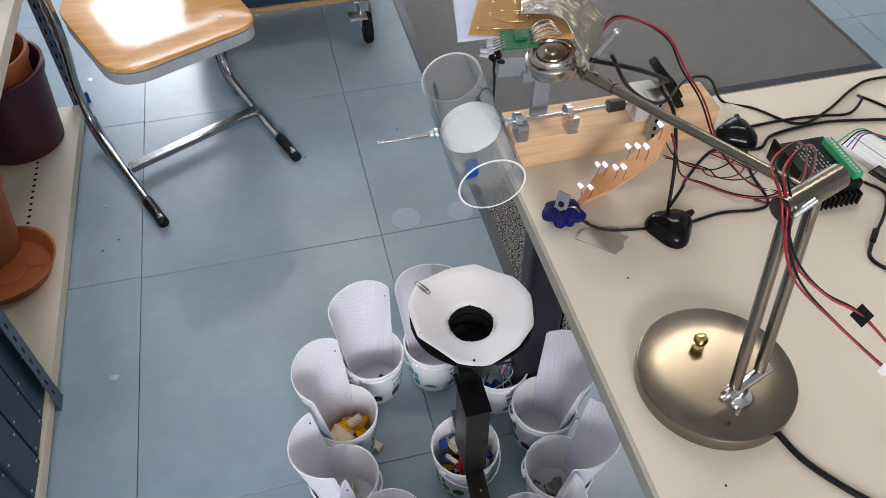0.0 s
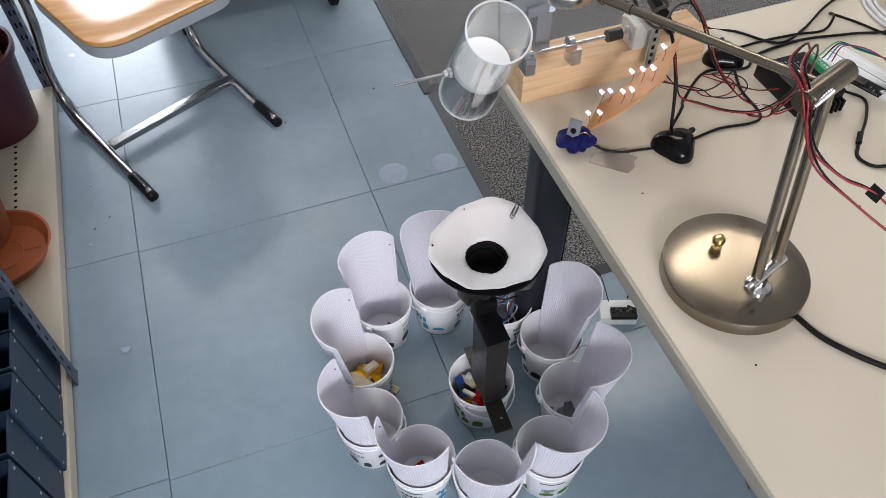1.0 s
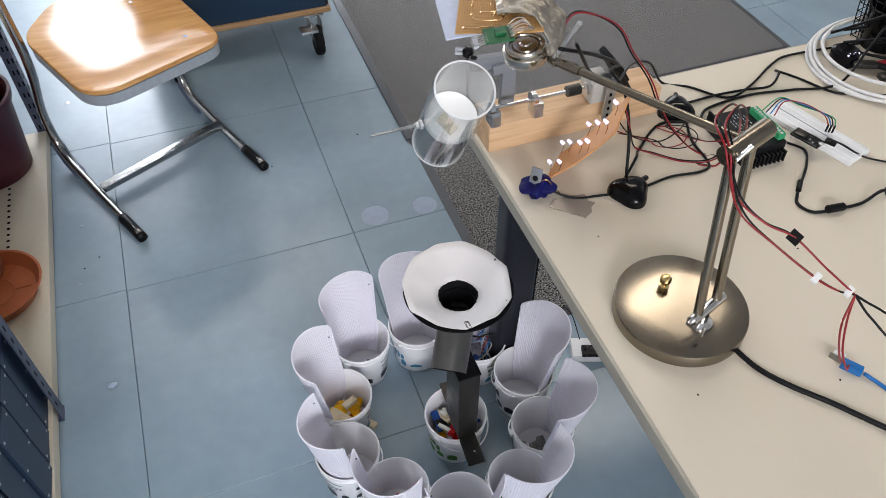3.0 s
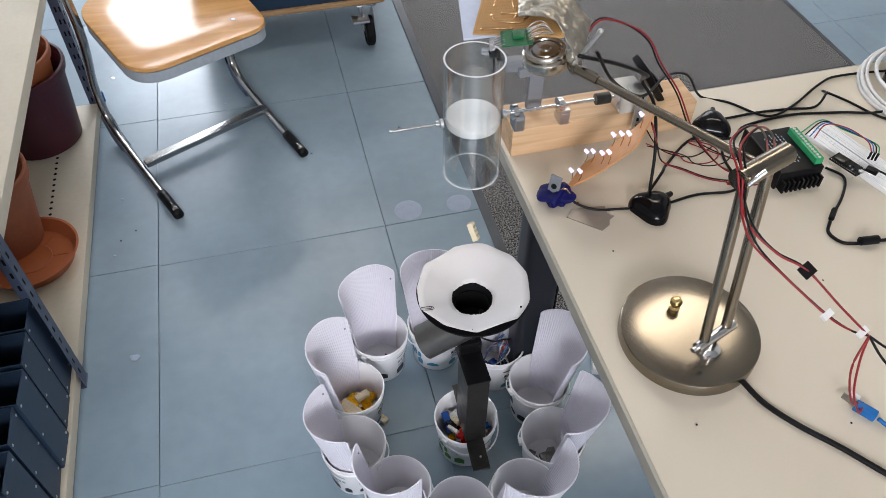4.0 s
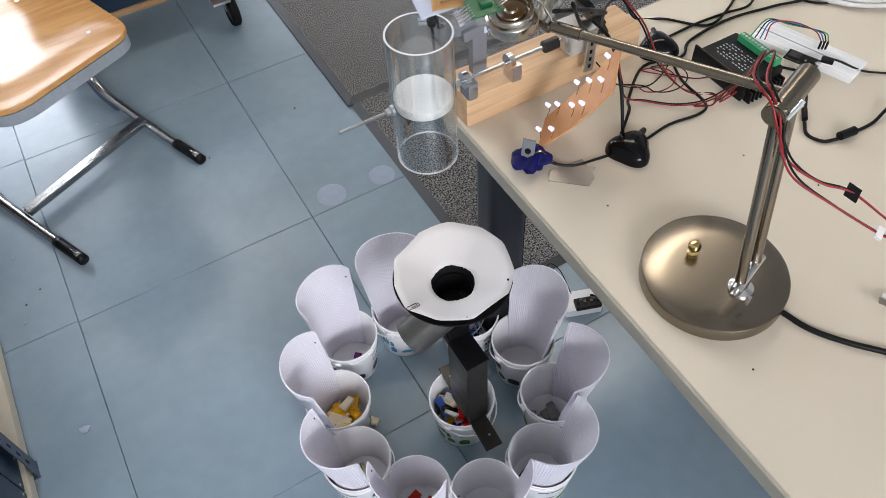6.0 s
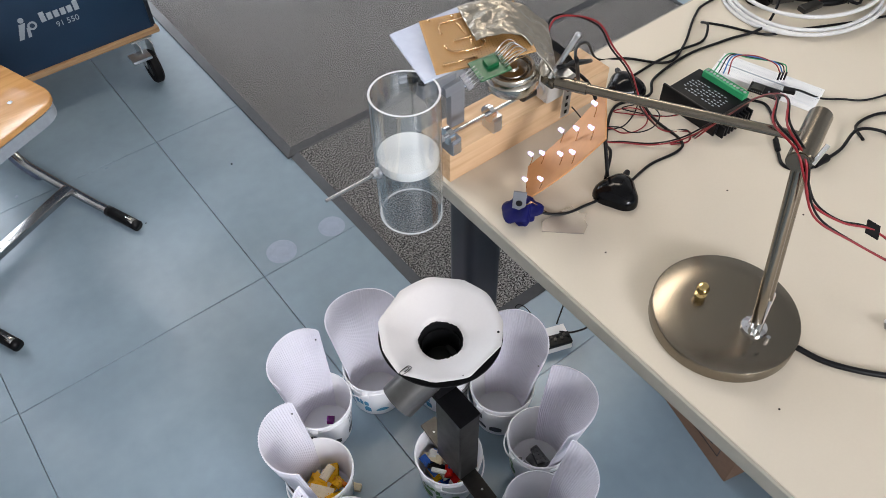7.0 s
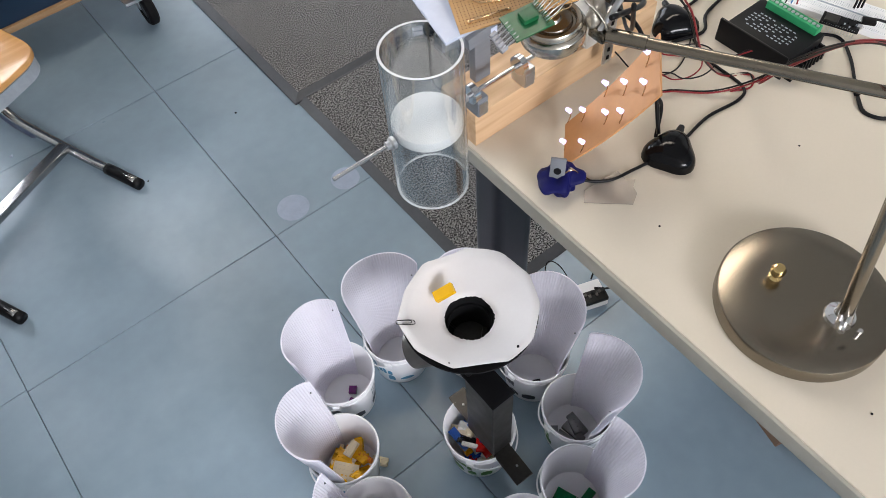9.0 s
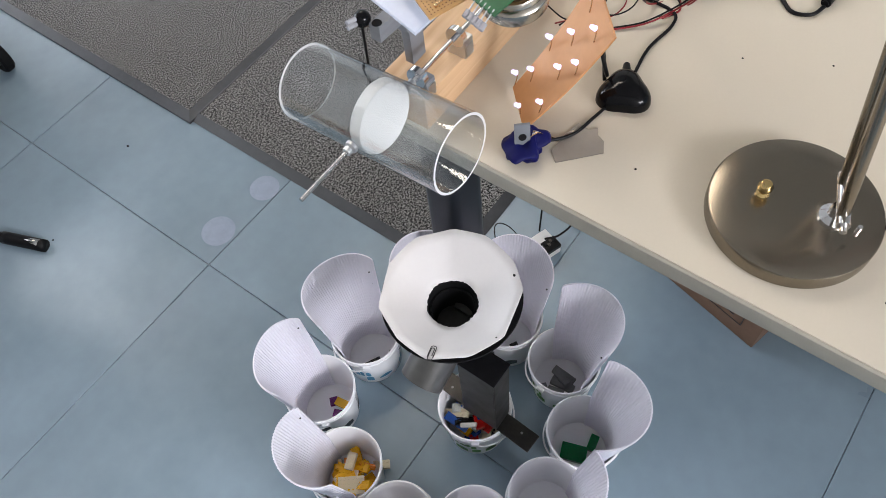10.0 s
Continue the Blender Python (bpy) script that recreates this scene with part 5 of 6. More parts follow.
RING_XY = [(-0.18, 1.421), (-0.099, 1.549), (0.037, 1.549), (0.155, 1.46), (0.219, 1.342), (0.202, 1.206), (0.107, 1.107), (-0.024, 1.101), (-0.134, 1.175), (-0.203, 1.287)]
RING_AZ = [math.degrees(math.atan2(y - RING.y, x - RING.x)) for x, y in RING_XY]
# order: yellow, purple, black, blue, nearly empty, grey, green, peach, red, white


def sorting_ring():
    names = ["with yellow and cream bricks", "with a few purple bricks", "with black bricks", "with blue bricks", "nearly empty", "with grey bricks", "with green bricks", "with a few pale bricks", "with red bricks", "with white bricks"]
    styles = [1, 3, 1, 1, 3, 2, 2, 1, 1, 3]
    for k, (x, y) in enumerate(RING_XY):
        bucket(x, y, RING_AZ[k] + 90 + 23 * k, "white plastic yoghurt bucket " + names[k] + " on the floor", styles[k])
        shield(x, y, RING_AZ[k], k)
    cb = bucket(0.038, 1.293, 35, "white plastic yoghurt bucket with mixed bricks under the post", 2)
    for i, ch in enumerate("Landjo"):
        a = radians(-90 - 35 - 38 + 13 * i - 8)
        r = 0.0592
        lettering("letter", ch, 0.017, T(r * math.cos(a), r * math.sin(a), 0.058) @ Matrix.Rotation(a + math.pi / 2, 4, "Z") @ Matrix.Rotation(radians(85), 4, "X"), PRINT_DARK, cb)
    P = RING_XY
    heap(*P[0], ["yellow", "yellow", "yellow", "cream", "yellow", "yellow", "orange"], 34, 0.036, 1, ((2, 4), (2, 2), (2, 3), (1, 4), (2, 6)))
    brick("cream", 4, 6, pose(P[0][0] - 0.016, P[0][1] - 0.014, 0.052, 8, -10, 40), True)
    brick("cream", 2, 4, pose(P[0][0] + 0.018, P[0][1] + 0.012, 0.054, -6, 8, 110))
    brick("purple", 2, 2, pose(P[1][0] + 0.014, P[1][1] + 0.004, 0.0045, 0, 0, 50))
    brick("purple", 2, 2, pose(P[1][0] - 0.002, P[1][1] - 0.018, 0.0045, 0, 0, 25))
    heap(P[1][0] + 0.018, P[1][1] - 0.025, ["yellow"], 1, 0.004, 5, ((1, 2),))
    brick("black", 2, 4, pose(P[2][0] - 0.014, P[2][1] - 0.012, 0.0045, 0, 0, 62))
    brick("black", 1, 2, pose(P[2][0] + 0.026, P[2][1] - 0.03, 0.0045, 0, 0, 20))
    heap(*P[3], ["blue", "blue", "black"], 9, 0.03, 9)
    heap(P[4][0] - 0.01, P[4][1] - 0.03, ["black"], 1, 0.004, 3, ((2, 4),))
    for dx, dy, rz, ny in ((0.014, 0.002, -4, 6), (-0.004, -0.006, 6, 6), (-0.024, -0.002, 14, 4), (-0.03, 0.022, 50, 2)):
        brick("grey", 2, ny, pose(P[5][0] + dx, P[5][1] + dy, 0.0045, 0, 0, rz))
    brick("grey", 2, 4, pose(P[5][0] + 0.004, P[5][1] + 0.0, 0.0162, 0, 0, -18))
    brick("green", 4, 6, pose(P[6][0] - 0.012, P[6][1] + 0.006, 0.0045, 0, 0, 20))
    brick("green", 2, 4, pose(P[6][0] + 0.024, P[6][1] - 0.014, 0.0045, 0, 0, 100))
    heap(*P[7], ["peach", "cream"], 3, 0.03, 7)
    heap(*P[8], ["red"], 7, 0.03, 15)
    heap(*P[9], ["white", "white", "cream"], 10, 0.03, 16)
    heap(0.038, 1.293, ["white", "blue", "yellow", "white", "black", "cream", "blue", "white", "red", "blue"], 62, 0.039, 17, ((2, 4), (2, 2), (2, 3), (2, 6), (1, 4)))
    brick("cream", 2, 4, pose(-0.129, 1.398, 0.0005, 0, 0, 40), where="fallen on the floor beside the buckets")
    for k in range(5):
        x, y = P[3]
        cable([(x - 0.02 + 0.01 * k, y - 0.02, 0.05), (x + 0.01, y - 0.03 + 0.008 * k, 0.09 + 0.004 * k), (x + 0.03, y + 0.01 * k - 0.01, 0.1), (x, y + 0.03, 0.06), (x - 0.03, y, 0.03)], 0.0014, [WHITE_WIRE, BLUE_WIRE, RED_WIRE, WHITE_WIRE, BLUE_WIRE][k], "thin coloured wire loop in a bucket", name="wire")


# ---- floor furniture ----
def school_chair():
    root = thing("school_chair", -0.443, 2.39, 0, "beech school chair with chrome skid frame", "chair")
    o = Vector((-0.45, 2.4, 0))

    def L(x, y, z):
        return Vector((x, y, z)) - o

    outline = rounded([(-0.705, 2.54), (-0.55, 2.19), (-0.205, 2.352), (-0.335, 2.74), (-0.62, 2.72)], [0.06, 0.1, 0.06, 0.06, 0.07], 10)
    bm = bmesh.new()
    mid = Vector((sum(p[0] for p in outline) / len(outline) - o.x, sum(p[1] for p in outline) / len(outline) - o.y))
    rings = []
    for k, z in ((0.985, 0.426), (1.0, 0.4295), (1.0, 0.437), (0.994, 0.4398), (0.98, 0.441), (0.6, 0.4365), (0.25, 0.434)):
        rings.append([bm.verts.new((mid.x + (x - o.x - mid.x) * k, mid.y + (y - o.y - mid.y) * k, z)) for x, y in outline])
    for a, b in zip(rings, rings[1:]):
        for i in range(len(a)):
            bm.faces.new((a[i], a[(i + 1) % len(a)], b[(i + 1) % len(a)], b[i]))
    for e, z in ((rings[0], 0.426), (rings[-1], 0.4335)):
        c = bm.verts.new((mid.x, mid.y, z))
        for i in range(len(e)):
            bm.faces.new((e[i], e[(i + 1) % len(e)], c))
    bmesh.ops.recalc_face_normals(bm, faces=bm.faces)
    part("seat", bm, BEECH, root, "varnished beech plywood seat", m=T(-0.012, 0.012, 0.022))
    bm = bmesh.new()
    slab(bm, [((x + 0.45) * 0.985, (y - 2.4) * 0.985) for x, y in outline], 0.396, 0.425)
    part("seat_shell", bm, GREY_INK, root, "grey plastic seat underside", m=T(-0.012, 0.012, 0.022))
    for f, b, up in (((-0.571, 2.191), (-0.757, 2.605), (-0.70, 2.50)), ((-0.193, 2.371), (-0.362, 2.80), (-0.33, 2.68))):
        d = Vector((f[0] - b[0], f[1] - b[1], 0)).normalized()
        bm = bmesh.new()
        top = L(up[0], up[1], 0.40) if f[0] > -0.4 else L(-0.735, 2.53, 0.72)
        mid = L(up[0], up[1], 0.40) if f[0] > -0.4 else L(-0.722, 2.53, 0.42)
        sweep(bm, [L(*f, 0.016), L(*f, 0.016) - d * 0.16, L(*b, 0.03) + d * 0.09, L(*b, 0.05) + d * 0.02, L(*b, 0.1) - d * 0.015, L(*b, 0.2) - d * 0.01, mid] + ([top] if f[0] < -0.4 else []), 0.0125, 14, 5)
        part("frame_tube", bm, TUBE_STEEL, root)
        bm = bmesh.new()
        a = L(*f, 0.014)
        sweep(bm, [a + d * 0.012 + Vector((0, 0, -0.001)), a - d * 0.05, a - d * 0.1], 0.0148, 12, 3)
        part("glide", bm, BLACK, root, "dark plastic floor glide")
        bm = bmesh.new()
        sweep(bm, [L(*b, 0.02) + d * 0.1, L(*b, 0.03) + d * 0.03, L(*b, 0.07) - d * 0.015], 0.017, 10, 3)
        part("bumper", bm, SHELF_BLUE, root, "dark plastic bumper")
    a, b = L(-0.655, 2.405, 0.034), L(-0.283, 2.588, 0.034)
    bm = bmesh.new()
    box(bm, (0, 0, 0), ((b - a).length, 0.032, 0.018), T(*((a + b) / 2)) @ Matrix.Rotation(math.atan2(b.y - a.y, b.x - a.x), 4, "Z"), bevel=0.004)
    part("crossbar", bm, TUBE_STEEL, root)
    bm = bmesh.new()
    box(bm, L(-0.39, 2.66, 0.37), (0.16, 0.05, 0.02), bevel=0.004)
    part("seat_bracket", bm, ANTHRACITE, root)
    for x, y in ((-0.6, 2.2), (-0.3, 2.4), (-0.42, 2.63)):
        bm = bmesh.new()
        lathe(bm, [(0, 0.0012), (0.005, 0.0006), (0.006, 0)], 14, T(*L(x, y, 0.4395)))
        part("rivet", bm, ALU, root, m=T(-0.012, 0.012, 0.022))


def tool_cart():
    root = thing("tool_cart", -0.14, 3.24, 0, "navy blue steel tool cart on braked castors", "cart")
    bm = bmesh.new()
    box(bm, (0, 0, 0.46), (0.65, 0.58, 0.6), bevel=0.006)
    body = part("body", bm, CART_BLUE, root)
    for x in (0.328,):
        bm = bmesh.new()
        box(bm, (x - 0.006, -0.292, 0.46), (0.012, 0.006, 0.58), bevel=0.002)
        part("corner_post", bm, PRINT_DARK, body)
    bm = bmesh.new()
    box(bm, (0, 0, 0.152), (0.668, 0.6, 0.018), bevel=0.004)
    part("base_board", bm, PLY, root, "plywood base board")
    X = Matrix.Rotation(radians(90), 4, "X")
    f = -0.2925
    # plain maker's mark and model number
    bm = bmesh.new()
    lathe(bm, [(0, 0), (0.008, 0)], 16, T(-0.02, f, 0.325) @ X)
    lathe(bm, [(0.007, 0), (0.013, 0)], 20, T(0.002, f, 0.3) @ X)
    for pts in (((-0.03, 0.315), (-0.012, 0.315), (-0.032, 0.27), (-0.045, 0.27)), ((-0.014, 0.3), (-0.006, 0.297), (-0.01, 0.27), (-0.02, 0.27))):
        bm.faces.new([bm.verts.new((x, f, z)) for x, z in pts])
    part("emblem", bm, GREY_INK, root, "plain pale emblem", smooth=False)
    for k in range(6):
        bm = bmesh.new()
        box(bm, (0.036 + 0.019 * k, f, 0.31 + (0.004 if k in (0, 5) else 0)), (0.014, 0.001, 0.03 if k in (0, 5) else 0.021), bevel=0.0003, seg=1)
        part("name_mark", bm, GREY_INK, root)
    lettering("model_number", "91 550", 0.024, T(0.095, f, 0.27) @ X, GREY_INK, root)
    for x, y in ((0.271, -0.262), (-0.228, -0.262), (0.275, 0.25), (-0.275, 0.25)):
        bm = bmesh.new()
        box(bm, (x, y, 0.137), (0.07, 0.07, 0.006), bevel=0.002)
        cst = part("castor", bm, ALU, root)
        for s in (-0.019, 0.019):
            bm = bmesh.new()
            box(bm, (x + s, y - 0.03, 0.096), (0.003, 0.075, 0.078), bevel=0.001)
            part("fork", bm, ALU, cst)
        bm = bmesh.new()
        lathe(bm, [(0.031, -0.015), (0.047, -0.015), (0.053, -0.009), (0.053, 0.009), (0.047, 0.015), (0.031, 0.015)], 32, T(x, y - 0.058, 0.0535) @ Matrix.Rotation(radians(90), 4, "Y"), closed=True)
        part("tyre", bm, BLACK_MATT, cst)
        bm = bmesh.new()
        lathe(bm, [(0, -0.012), (0.03, -0.012), (0.03, 0.012), (0, 0.012)], 24, T(x, y - 0.058, 0.0535) @ Matrix.Rotation(radians(90), 4, "Y"))
        part("rim", bm, RAW_STEEL, cst)
        if y < 0:
            bm = bmesh.new()
            box(bm, (x - 0.03, y - 0.07, 0.108), (0.06, 0.05, 0.01), bevel=0.003)
            part("brake_pedal", bm, ALU, cst)


def steel_shelf():
    root = thing("steel_shelf", -0.985, 2.2, 0, "slate blue steel shelf unit with cream shelves", "shelf")
    x0, x1 = -0.20, 0.2
    for y in (-0.53, 0.52, -1.6):
        for x in (x1 - 0.002, x0):
            bm = bmesh.new()
            s = 1 if x > 0 else -1
            box(bm, (x, y, 0.55), (0.0022, 0.036, 1.1))
            box(bm, (x - 0.018 * s, y + 0.019, 0.55), (0.036, 0.0022, 1.1))
            up = part("upright", bm, SHELF_BLUE, root, smooth=False)
            if x > 0:
                bm = bmesh.new()
                for k in range(26):
                    for dx in (-0.024, -0.012):
                        box(bm, (x + dx, y + 0.0178, 0.05 + 0.04 * k), (0.005, 0.0006, 0.016))
                    box(bm, (x + 0.0013, y - 0.004, 0.05 + 0.04 * k), (0.0006, 0.006, 0.016))
                tagged(part("slot_row", bm, BLACK_MATT, up, smooth=False), kind="stuff")
        bm = bmesh.new()
        box(bm, (x1 - 0.017, y, 0.002), (0.036, 0.042, 0.004), bevel=0.001)
        part("foot_plate", bm, SHELF_BLUE, root)
    for z in (0.045, 0.49):
        bm = bmesh.new()
        box(bm, (-0.005, -0.53, z - 0.0015), (0.385, 2.1, 0.003))
        sh = part("shelf_board", bm, SHELF_BEIGE, root, smooth=False)
        for x in (0.1885, -0.1975):
            bm = bmesh.new()
            box(bm, (x, -0.53, z - 0.018), (0.003, 2.1, 0.036), bevel=0.0008, seg=1)
            part("shelf_lip", bm, SHELF_BEIGE, sh)
        bm = bmesh.new()
        for k in range(14):
            lathe(bm, [(0, 0), (0.0048, 0)], 12, T(0.087, 0.0 + 0.0245 * k, z + 0.0006))
        tagged(part("punched_row", bm, BLACK_MATT, sh, smooth=False), kind="stuff")
    # pots on the lower shelf
    def pot(name, x, y, r0, r1, h, mt, label, rim=0.012, z=0.0455):
        p = thing(name, x, y, z, label, "flower pot")
        bm = bmesh.new()
        lathe(bm, [(0, 0.003), (r0 * 0.9, 0.0), (r0, 0.004), (r1 * 0.97, h - rim * 2), (r1 * 0.95, h - rim * 2), (r0 * 0.95, 0.008), (0, 0.008)], 56)
        part("wall", bm, mt, p)
        bm = bmesh.new()
        lathe(bm, [(r1 * 0.965, h - rim * 2), (r1 * 1.03, h - rim * 2), (r1 * 1.05, h - rim), (r1 * 1.05, h - 0.002), (r1 * 1.03, h), (r1 * 0.99, h), (r1 * 0.955, h - rim)], 56, closed=True)
        part("rim", bm, mt, p)
        return p

    pot("flower_pot", -0.945, 2.58, 0.112, 0.138, 0.255, MAROON, "large maroon plastic flower pot on the lower shelf")
    pot("flower_pot", -0.948, 2.57, 0.09, 0.12, 0.23, TERRA_PLASTIC, "terracotta coloured plastic pot nested in a maroon pot", z=0.12)
    pot("flower_pot", -0.99, 2.14, 0.085, 0.12, 0.24, TERRA, "weathered terracotta flower pot standing on the shelf", 0.016)
    s = thing("pot_saucer", -0.925, 2.055, 0.0455, "shallow terracotta plastic pot saucer on the shelf", "saucer")
    bm = bmesh.new()
    lathe(bm, [(0, 0.0), (0.103, 0.0), (0.122, 0.036), (0.125, 0.038), (0.119, 0.038), (0.101, 0.006), (0.05, 0.006), (0.048, 0.008), (0.045, 0.006), (0, 0.006)], 56)
    part("dish", bm, TERRA_PLASTIC, s)
    for k in range(6):
        a = math.pi * k / 3
        bm = bmesh.new()
        box(bm, (0.07, 0, 0.007), (0.04, 0.002, 0.002), Matrix.Rotation(a, 4, "Z"))
        part("rib", bm, TERRA_PLASTIC, s)
    # magazine files, spine to the aisle
    rnd = random.Random(3)
    for k in range(8):
        y = 1.645 - 0.089 * k
        f = thing("magazine_file", -0.918 + rnd.uniform(-0.006, 0.006), y, 0.0455, "dark blue riveted card magazine file, open on top", "magazine file", "row of magazine files", rnd.uniform(-2, 2))
        h, w, d = 0.25, 0.082, 0.23
        bm = bmesh.new()
        box(bm, (0, 0, 0.002), (d, w, 0.003))
        part("bottom", bm, FILE_BLUE, f, smooth=False)
        for sy in (-1, 1):
            bm = bmesh.new()
            box(bm, (0, sy * (w / 2 - 0.0012), h / 2 + 0.003), (d, 0.0022, h))
            part("side", bm, FILE_BLUE, f, smooth=False)
        bm = bmesh.new()
        box(bm, (d / 2 + 0.0012, 0, h / 2 + 0.003), (0.0024, w, h), bevel=0.0006, seg=1)
        sp = part("spine", bm, FILE_BLUE, f)
        bm = bmesh.new()
        box(bm, (-d / 2, 0, h / 2 + 0.003), (0.0024, w, h))
        part("back", bm, FILE_BLUE, f, smooth=False)
        for z in (0.02, 0.127, 0.235):
            for y2 in (-0.032, 0.032):
                bm = bmesh.new()
                lathe(bm, [(0, 0.0016), (0.0025, 0.0011), (0.0034, 0)], 10, T(d / 2 + 0.0024, y2, z) @ Matrix.Rotation(radians(90), 4, "Y"))
                part("rivet", bm, ALU, sp)
    bm = bmesh.new()
    box(bm, (0, 0, 0.02), (0.03, 0.012, 0.04), bevel=0.003)
    tagged(part("blue_clip", bm, BLUE_WIRE, m=pose(-0.8, 2.79, 0.0, 0, 0, 20)), "small blue plastic clip by the shelf foot", "clip")


def under_table():
    root = thing("cardboard_box", 0.666, 1.032, 0, "brown printed cardboard box under the table", "box", rz=-14)
    bm = bmesh.new()
    box(bm, (0.0, 0, 0.11), (0.32, 0.28, 0.22), bevel=0.002)
    part("carton", bm, CARDBOARD, root)
    M = T(-0.1608, 0.0, 0.0) @ Matrix.Rotation(radians(-90), 4, "Z") @ Matrix.Rotation(radians(90), 4, "X")
    lettering("print", "PROUDLY MADE IN", 0.02, M @ T(-0.02, 0.085, 0), PRINT_DARK, root)
    lettering("print", "THE CZECH REPUBLIC", 0.02, M @ T(-0.02, 0.06, 0), PRINT_DARK, root)
    bm = bmesh.new()
    for a, b in (((-0.12, 0.12), (0.1, 0.12)), ((-0.12, 0.045), (0.1, 0.045)), ((-0.12, 0.045), (-0.12, 0.12)), ((0.1, 0.045), (0.1, 0.12))):
        rod(bm, M @ Vector((*a, 0.0004)), M @ Vector((*b, 0.0004)), 0.0008, 4)
    part("print_frame", bm, PRINT_DARK, root)
    u = thing("controller_box", 0.43, 1.405, 0, "small white box with a circuit board and leads on the floor", "electronics", rz=-20)
    bm = bmesh.new()
    box(bm, (0, 0, 0.012), (0.085, 0.055, 0.024), bevel=0.002)
    part("white_base", bm, WHITE_PLASTIC, u)
    bm = bmesh.new()
    box(bm, (0.01, -0.016, 0.03), (0.06, 0.028, 0.012), bevel=0.001)
    bd = part("circuit_board", bm, BLACK, u)
    for k in range(7):
        bm = bmesh.new()
        box(bm, (-0.014 + 0.008 * k, -0.016 + 0.006 * (k % 2), 0.038), (0.005, 0.006, 0.006))
        part("chip", bm, RAW_STEEL if k % 3 else BLACK_MATT, bd, smooth=False)
    cable([(0.41, 1.42, 0.045), (0.40, 1.46, 0.1), (0.38, 1.48, 0.11), (0.36, 1.46, 0.05), (0.345, 1.43, 0.02)], 0.0012, BLACK, "thin black lead of the controller", name="wire")
    cable([(0.45, 1.4, 0.035), (0.48, 1.38, 0.03), (0.55, 1.38, 0.01), (0.7, 1.42, 0.006), (0.95, 1.45, 0.006)], 0.0024, BLACK, "black cable lying on the floor", z=0)
    cable([(0.46, 1.42, 0.035), (0.5, 1.44, 0.08), (0.53, 1.47, 0.12), (0.56, 1.5, 0.06), (0.6, 1.52, 0.004)], 0.002, BLACK, "black cable looping over the floor")


# ---- moving bricks ----
def moving_brick(color, nx, ny, state):
    ob = brick(color, nx, ny, I4, where=state)
    return ob


room_shell()
ceiling_light(1.4, 2.45, TUBE_LIGHT)
ceiling_light(-0.4, 4.5, TUBE_LIGHT_COOL)
floor_tiles()
entrance_mat("floor_mat", 0.277, 1.76, 1.525, 2.36, 0.0)
entrance_mat("floor_mat", 0.268, 1.76, 2.335, 4.2, 0.0045)
work_table()
desk_lamp()
led_panel_head()
led_row_board()
tumbler_stand()
pod("black_pod", 0.292, 1.222, 25)
pod("black_pod", 0.472, 1.378, 60)
putty_sensor()
tape_strip()
driver_and_boards()
table_cables()
table_far_clutter()
TUMBLER = tumbler()
FUNNEL = funnel()
funnel_post()
sorting_ring()
school_chair()
tool_cart()
steel_shelf()
under_table()
BLUE_BRICK = moving_brick("blue", 2, 3, "dropping from the tumbler into the funnel")
CREAM_BRICK = moving_brick("cream", 2, 4, "tumbling through the tube and funnel")
YELLOW_BRICK = moving_brick("yellow", 2, 4, "tipped from the disc into the funnel")

# tumbler angle by time, degrees; the upper rim tips towards the viewer
TURNS = [(0, 95), (0.1, 128), (0.2, 153), (0.3, 170), (0.4, 180), (0.6, 180), (0.7, 203), (0.8, 211), (1.3, 211), (1.4, 236), (1.5, 259), (1.6, 288), (1.7, 316), (1.8, 341), (1.9, 360), (2.7, 360),
         (2.85, 386), (2.95, 392), (3.4, 392), (3.55, 430), (3.7, 480), (3.8, 518), (3.9, 532), (4.0, 540), (4.1, 548), (4.2, 548), (4.3, 560), (4.4, 578), (4.5, 580), (4.65, 574), (4.9, 574), (5.0, 579), (5.1, 606), (5.2, 628), (5.3, 657), (5.4, 686), (5.5, 708), (5.6, 720), (7.5, 720),
         (7.6, 744), (7.7, 764), (7.8, 748), (8.2, 748), (8.3, 765), (8.4, 790), (8.5, 808), (8.6, 836), (8.7, 860), (8.8, 884), (8.9, 900), (9.1, 900), (9.2, 932), (9.7, 932), (9.8, 940), (9.9, 964), (10.0, 986)]
# azimuth of the funnel's outlet by time, degrees
OUTLET = [(0, 137), (0.1, 116), (0.2, 88), (0.3, 60), (0.4, 44), (0.5, 39), (1.25, 39), (1.35, 22), (1.5, 0), (1.7, -48), (1.9, -84), (2.0, -88), (2.9, -88), (3.1, -120), (3.35, -158), (3.5, -161), (8.3, -161), (8.4, -198), (8.5, -202), (9.7, -202), (9.8, -188), (9.9, -162), (10.0, -158)]


def value_at(rows, t):
    for (a, u), (b, v) in zip(rows, rows[1:]):
        if a <= t <= b:
            return u + (v - u) * (t - a) / (b - a)
    return rows[-1][1]


def tumbler_pose(t):
    return T(*TC) @ Matrix.Rotation(radians(value_at(TURNS, t)), 4, "X")


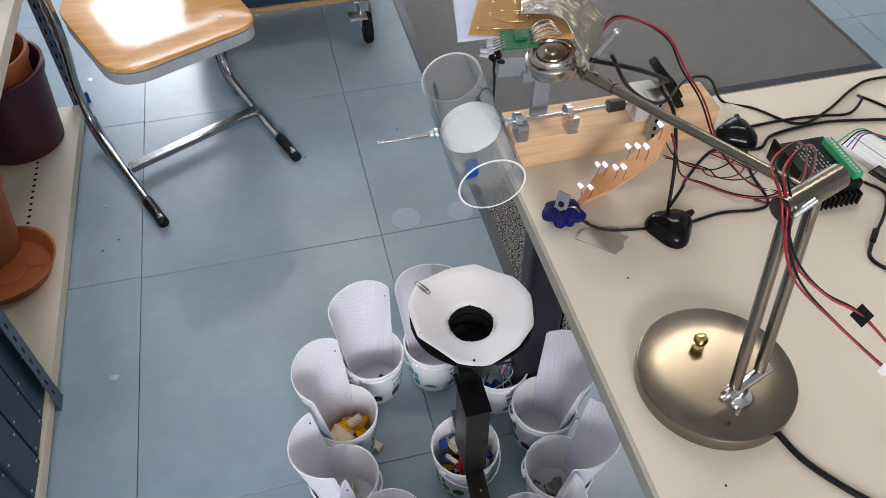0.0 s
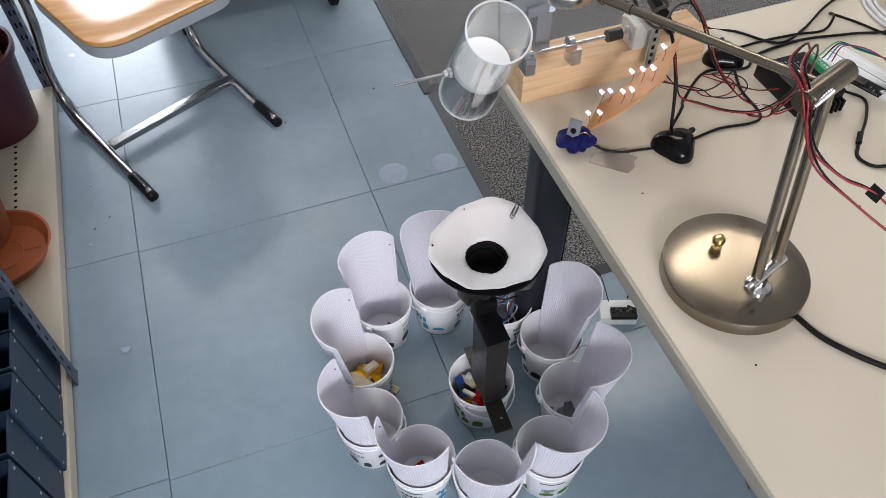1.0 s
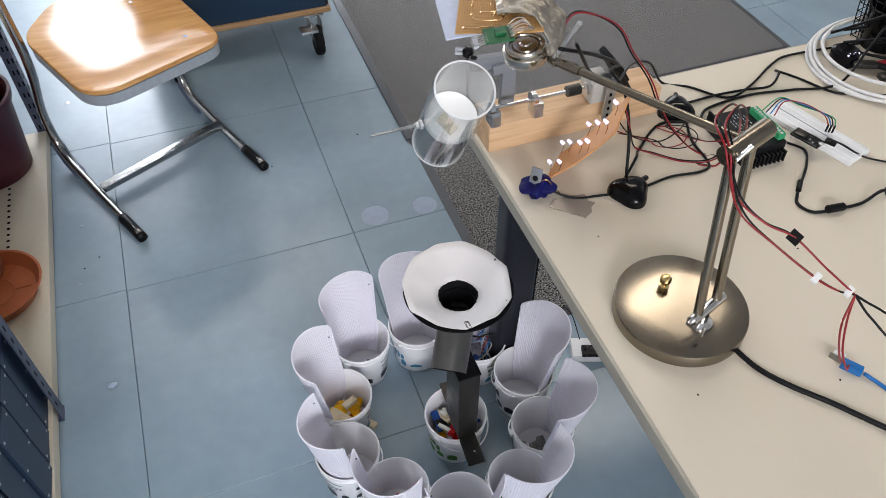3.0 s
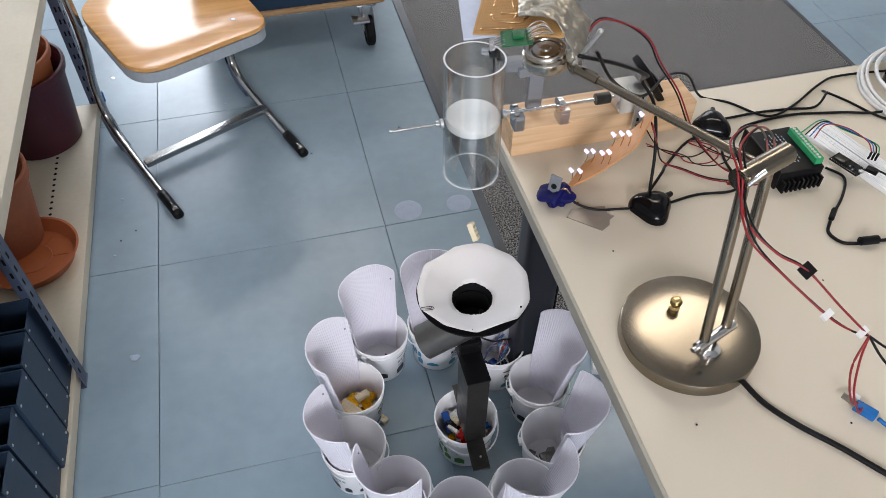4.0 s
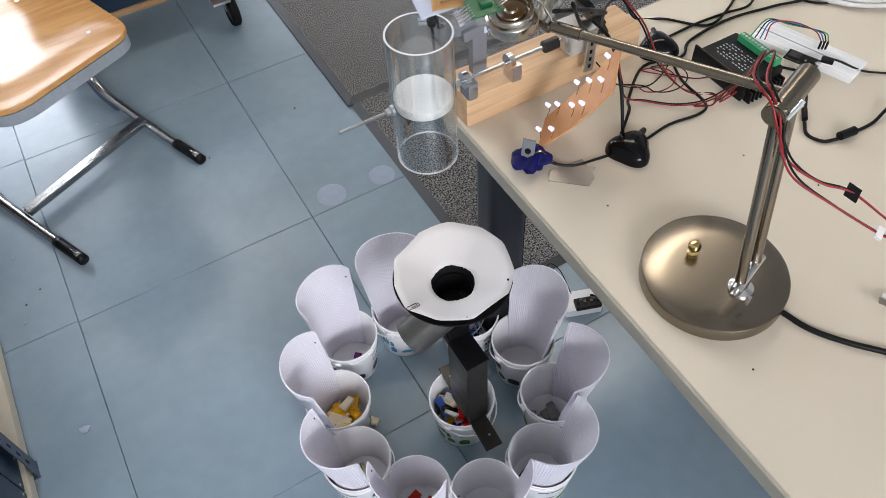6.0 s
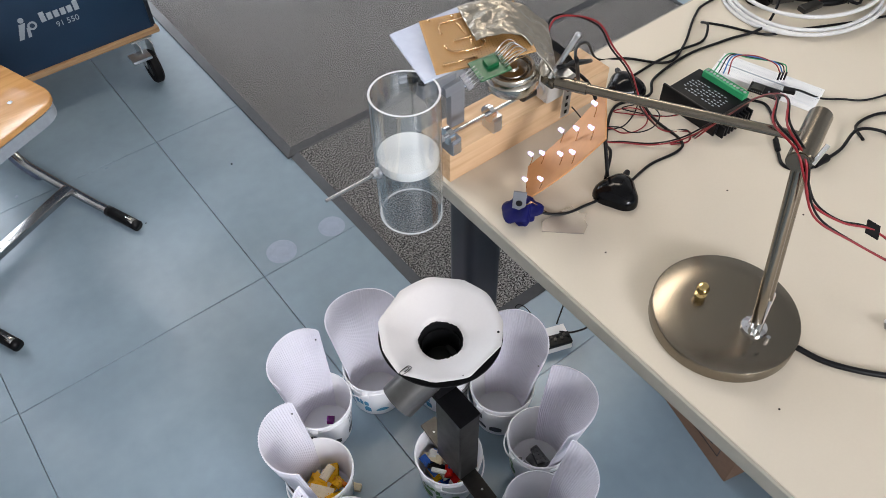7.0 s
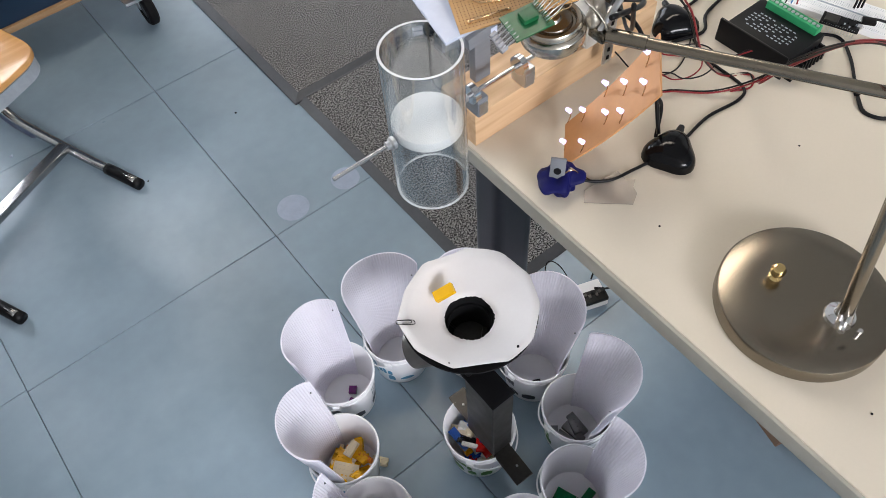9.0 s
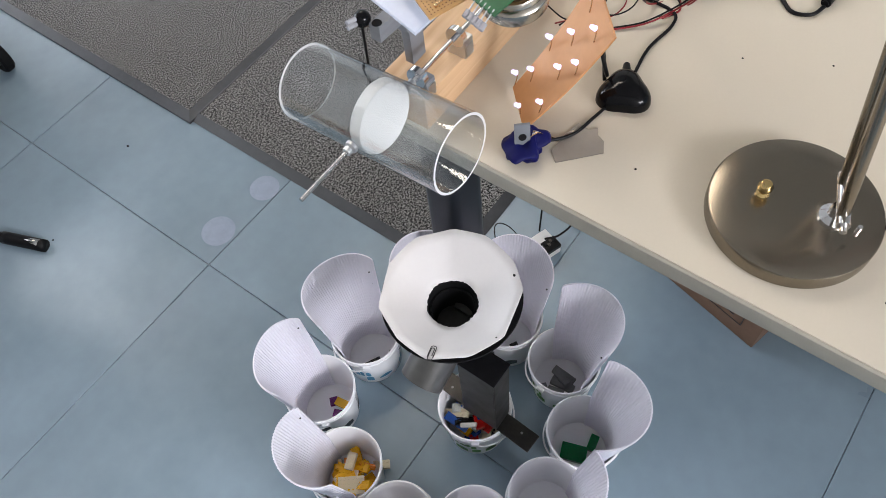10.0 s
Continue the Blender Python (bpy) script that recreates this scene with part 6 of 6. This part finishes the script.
def motions():
    walk(TUMBLER, [(t, T(*TC) @ Matrix.Rotation(radians(a), 4, "X")) for t, a in TURNS])
    walk(FUNNEL, [(t, pose(FC.x, FC.y, 0.37, 0, 0, a)) for t, a in OUTLET])

    def ride(ts, offs):
        return [(t, tumbler_pose(t) @ o) for t, o in zip(ts, offs)]

    flip = Matrix.Rotation(radians(180), 4, "X")
    # blue brick: leaves the tube at once
    x3, y3 = RING_XY[3]
    walk(BLUE_BRICK, [(0, pose(0.05, 1.365, 0.782, 80, 0, 20)), (0.1, pose(0.05, 1.362, 0.785, 60, 10, 20)), (0.2, pose(0.05, 1.37, 0.795, 40, 20, 30)), (0.3, pose(0.055, 1.38, 0.745, 30, 30, 40)), (0.4, pose(0.06, 1.365, 0.615, 50, 30, 60)), (0.5, pose(0.045, 1.345, 0.475, 80, 20, 80)), (0.6, pose(0.055, 1.35, 0.42, 90, 10, 80)),
                      (0.7, pose(0.09, 1.38, 0.38, 60, 0, 60)), (0.8, pose(x3 - 0.03, y3 - 0.03, 0.25, 20, 10, 40)), (0.9, pose(x3, y3, 0.04, 0, 0, 20)), (1.0, pose(x3, y3, 0.028, 5, 0, 20)), (10, pose(x3, y3, 0.028, 5, 0, 20))])
    # cream brick: drops onto the disc, is tipped out, goes down the funnel
    up = pose(-0.012, -0.012, 0.0072, 0, 0, 25)
    down = pose(-0.005, -0.006, 0.05, 40, 20, 30)
    x9, y9 = RING_XY[9]
    walk(CREAM_BRICK, [(0, pose(0.045, 1.395, 2.4, 0, 0, 25)), (2.2, pose(0.045, 1.395, 2.4, 0, 0, 25)), (2.4, pose(0.06, 1.397, 1.18, 20, 10, 25)), (2.5, pose(0.078, 1.402, 0.885, 40, 25, 25))] + ride((2.6, 2.7, 2.85, 2.95, 3.4), (pose(0.012, 0.0, 0.0085, 8, 0, 40),) + (up,) * 4) + ride((3.55, 3.7), (pose(-0.012, -0.016, 0.012, 10, 0, 25), pose(-0.008, -0.02, 0.03, 30, 0, 30))) + [
        (3.8, pose(0.05, 1.37, 0.76, 20, 10, 40)), (3.9, pose(0.055, 1.37, 0.72, 40, 10, 40)), (4.0, pose(0.055, 1.37, 0.60, 60, 30, 60)), (4.1, pose(0.045, 1.335, 0.468, 40, 10, 70)), (4.2, pose(0.03, 1.33, 0.415, 40, 0, 70)), (4.3, pose(-0.03, 1.31, 0.375, 30, 0, 60)), (4.4, pose(x9 + 0.05, y9, 0.25, 10, 0, 40)), (4.55, pose(x9, y9, 0.036, 0, 0, 30)), (10, pose(x9, y9, 0.036, 0, 0, 30))])
    # yellow brick
    lie = pose(-0.007, 0.008, 0.0072, 0, 0, -32 + 90)
    slid = pose(0.004, -0.026, 0.0072, 0, 0, 76)
    x1, y1 = RING_XY[1]
    walk(YELLOW_BRICK, [(0, pose(0.03, 1.41, 2.4, 0, 0, 0)), (6.9, pose(0.03, 1.41, 2.4, 0, 0, 0)), (7.1, pose(0.03, 1.41, 1.2, 20, 0, 0)), (7.2, pose(0.025, 1.43, 0.925, 30, 20, 10)), (7.3, pose(0.038, 1.425, 0.89, 50, 30, 20)), (7.4, pose(0.078, 1.4, 0.84, 20, 60, -10))] + ride((7.5, 7.6, 7.7, 7.8, 8.2, 8.3), (lie, lie, pose(-0.006, -0.004, 0.0072, 0, 0, 66), slid, slid, slid)) + ride((8.4, 8.5, 8.6, 8.7), (pose(0.004, -0.028, 0.0085, 0, 0, 80), pose(0.002, -0.026, 0.014, 8, 0, 84), pose(0, -0.018, 0.02, 15, 0, 86), pose(0, -0.01, 0.03, 20, 0, 86))) + [
        (8.8, pose(0.055, 1.385, 0.755, 178, 10, -88)), (8.9, pose(0.058, 1.375, 0.655, 190, 15, -96)), (9.0, pose(0.036, 1.366, 0.509, 205, 5, -108)), (9.1, pose(0.045, 1.318, 0.45, 220, 20, -80)), (9.2, pose(0.0, 1.36, 0.39, 200, 10, -50)), (9.3, pose(x1 + 0.01, y1 - 0.0, 0.22, 185, 0, -20)), (9.45, pose(x1 + 0.02, y1 - 0.015, 0.016, 180, 0, 10)), (10, pose(x1 + 0.02, y1 - 0.015, 0.016, 180, 0, 10))])


motions()
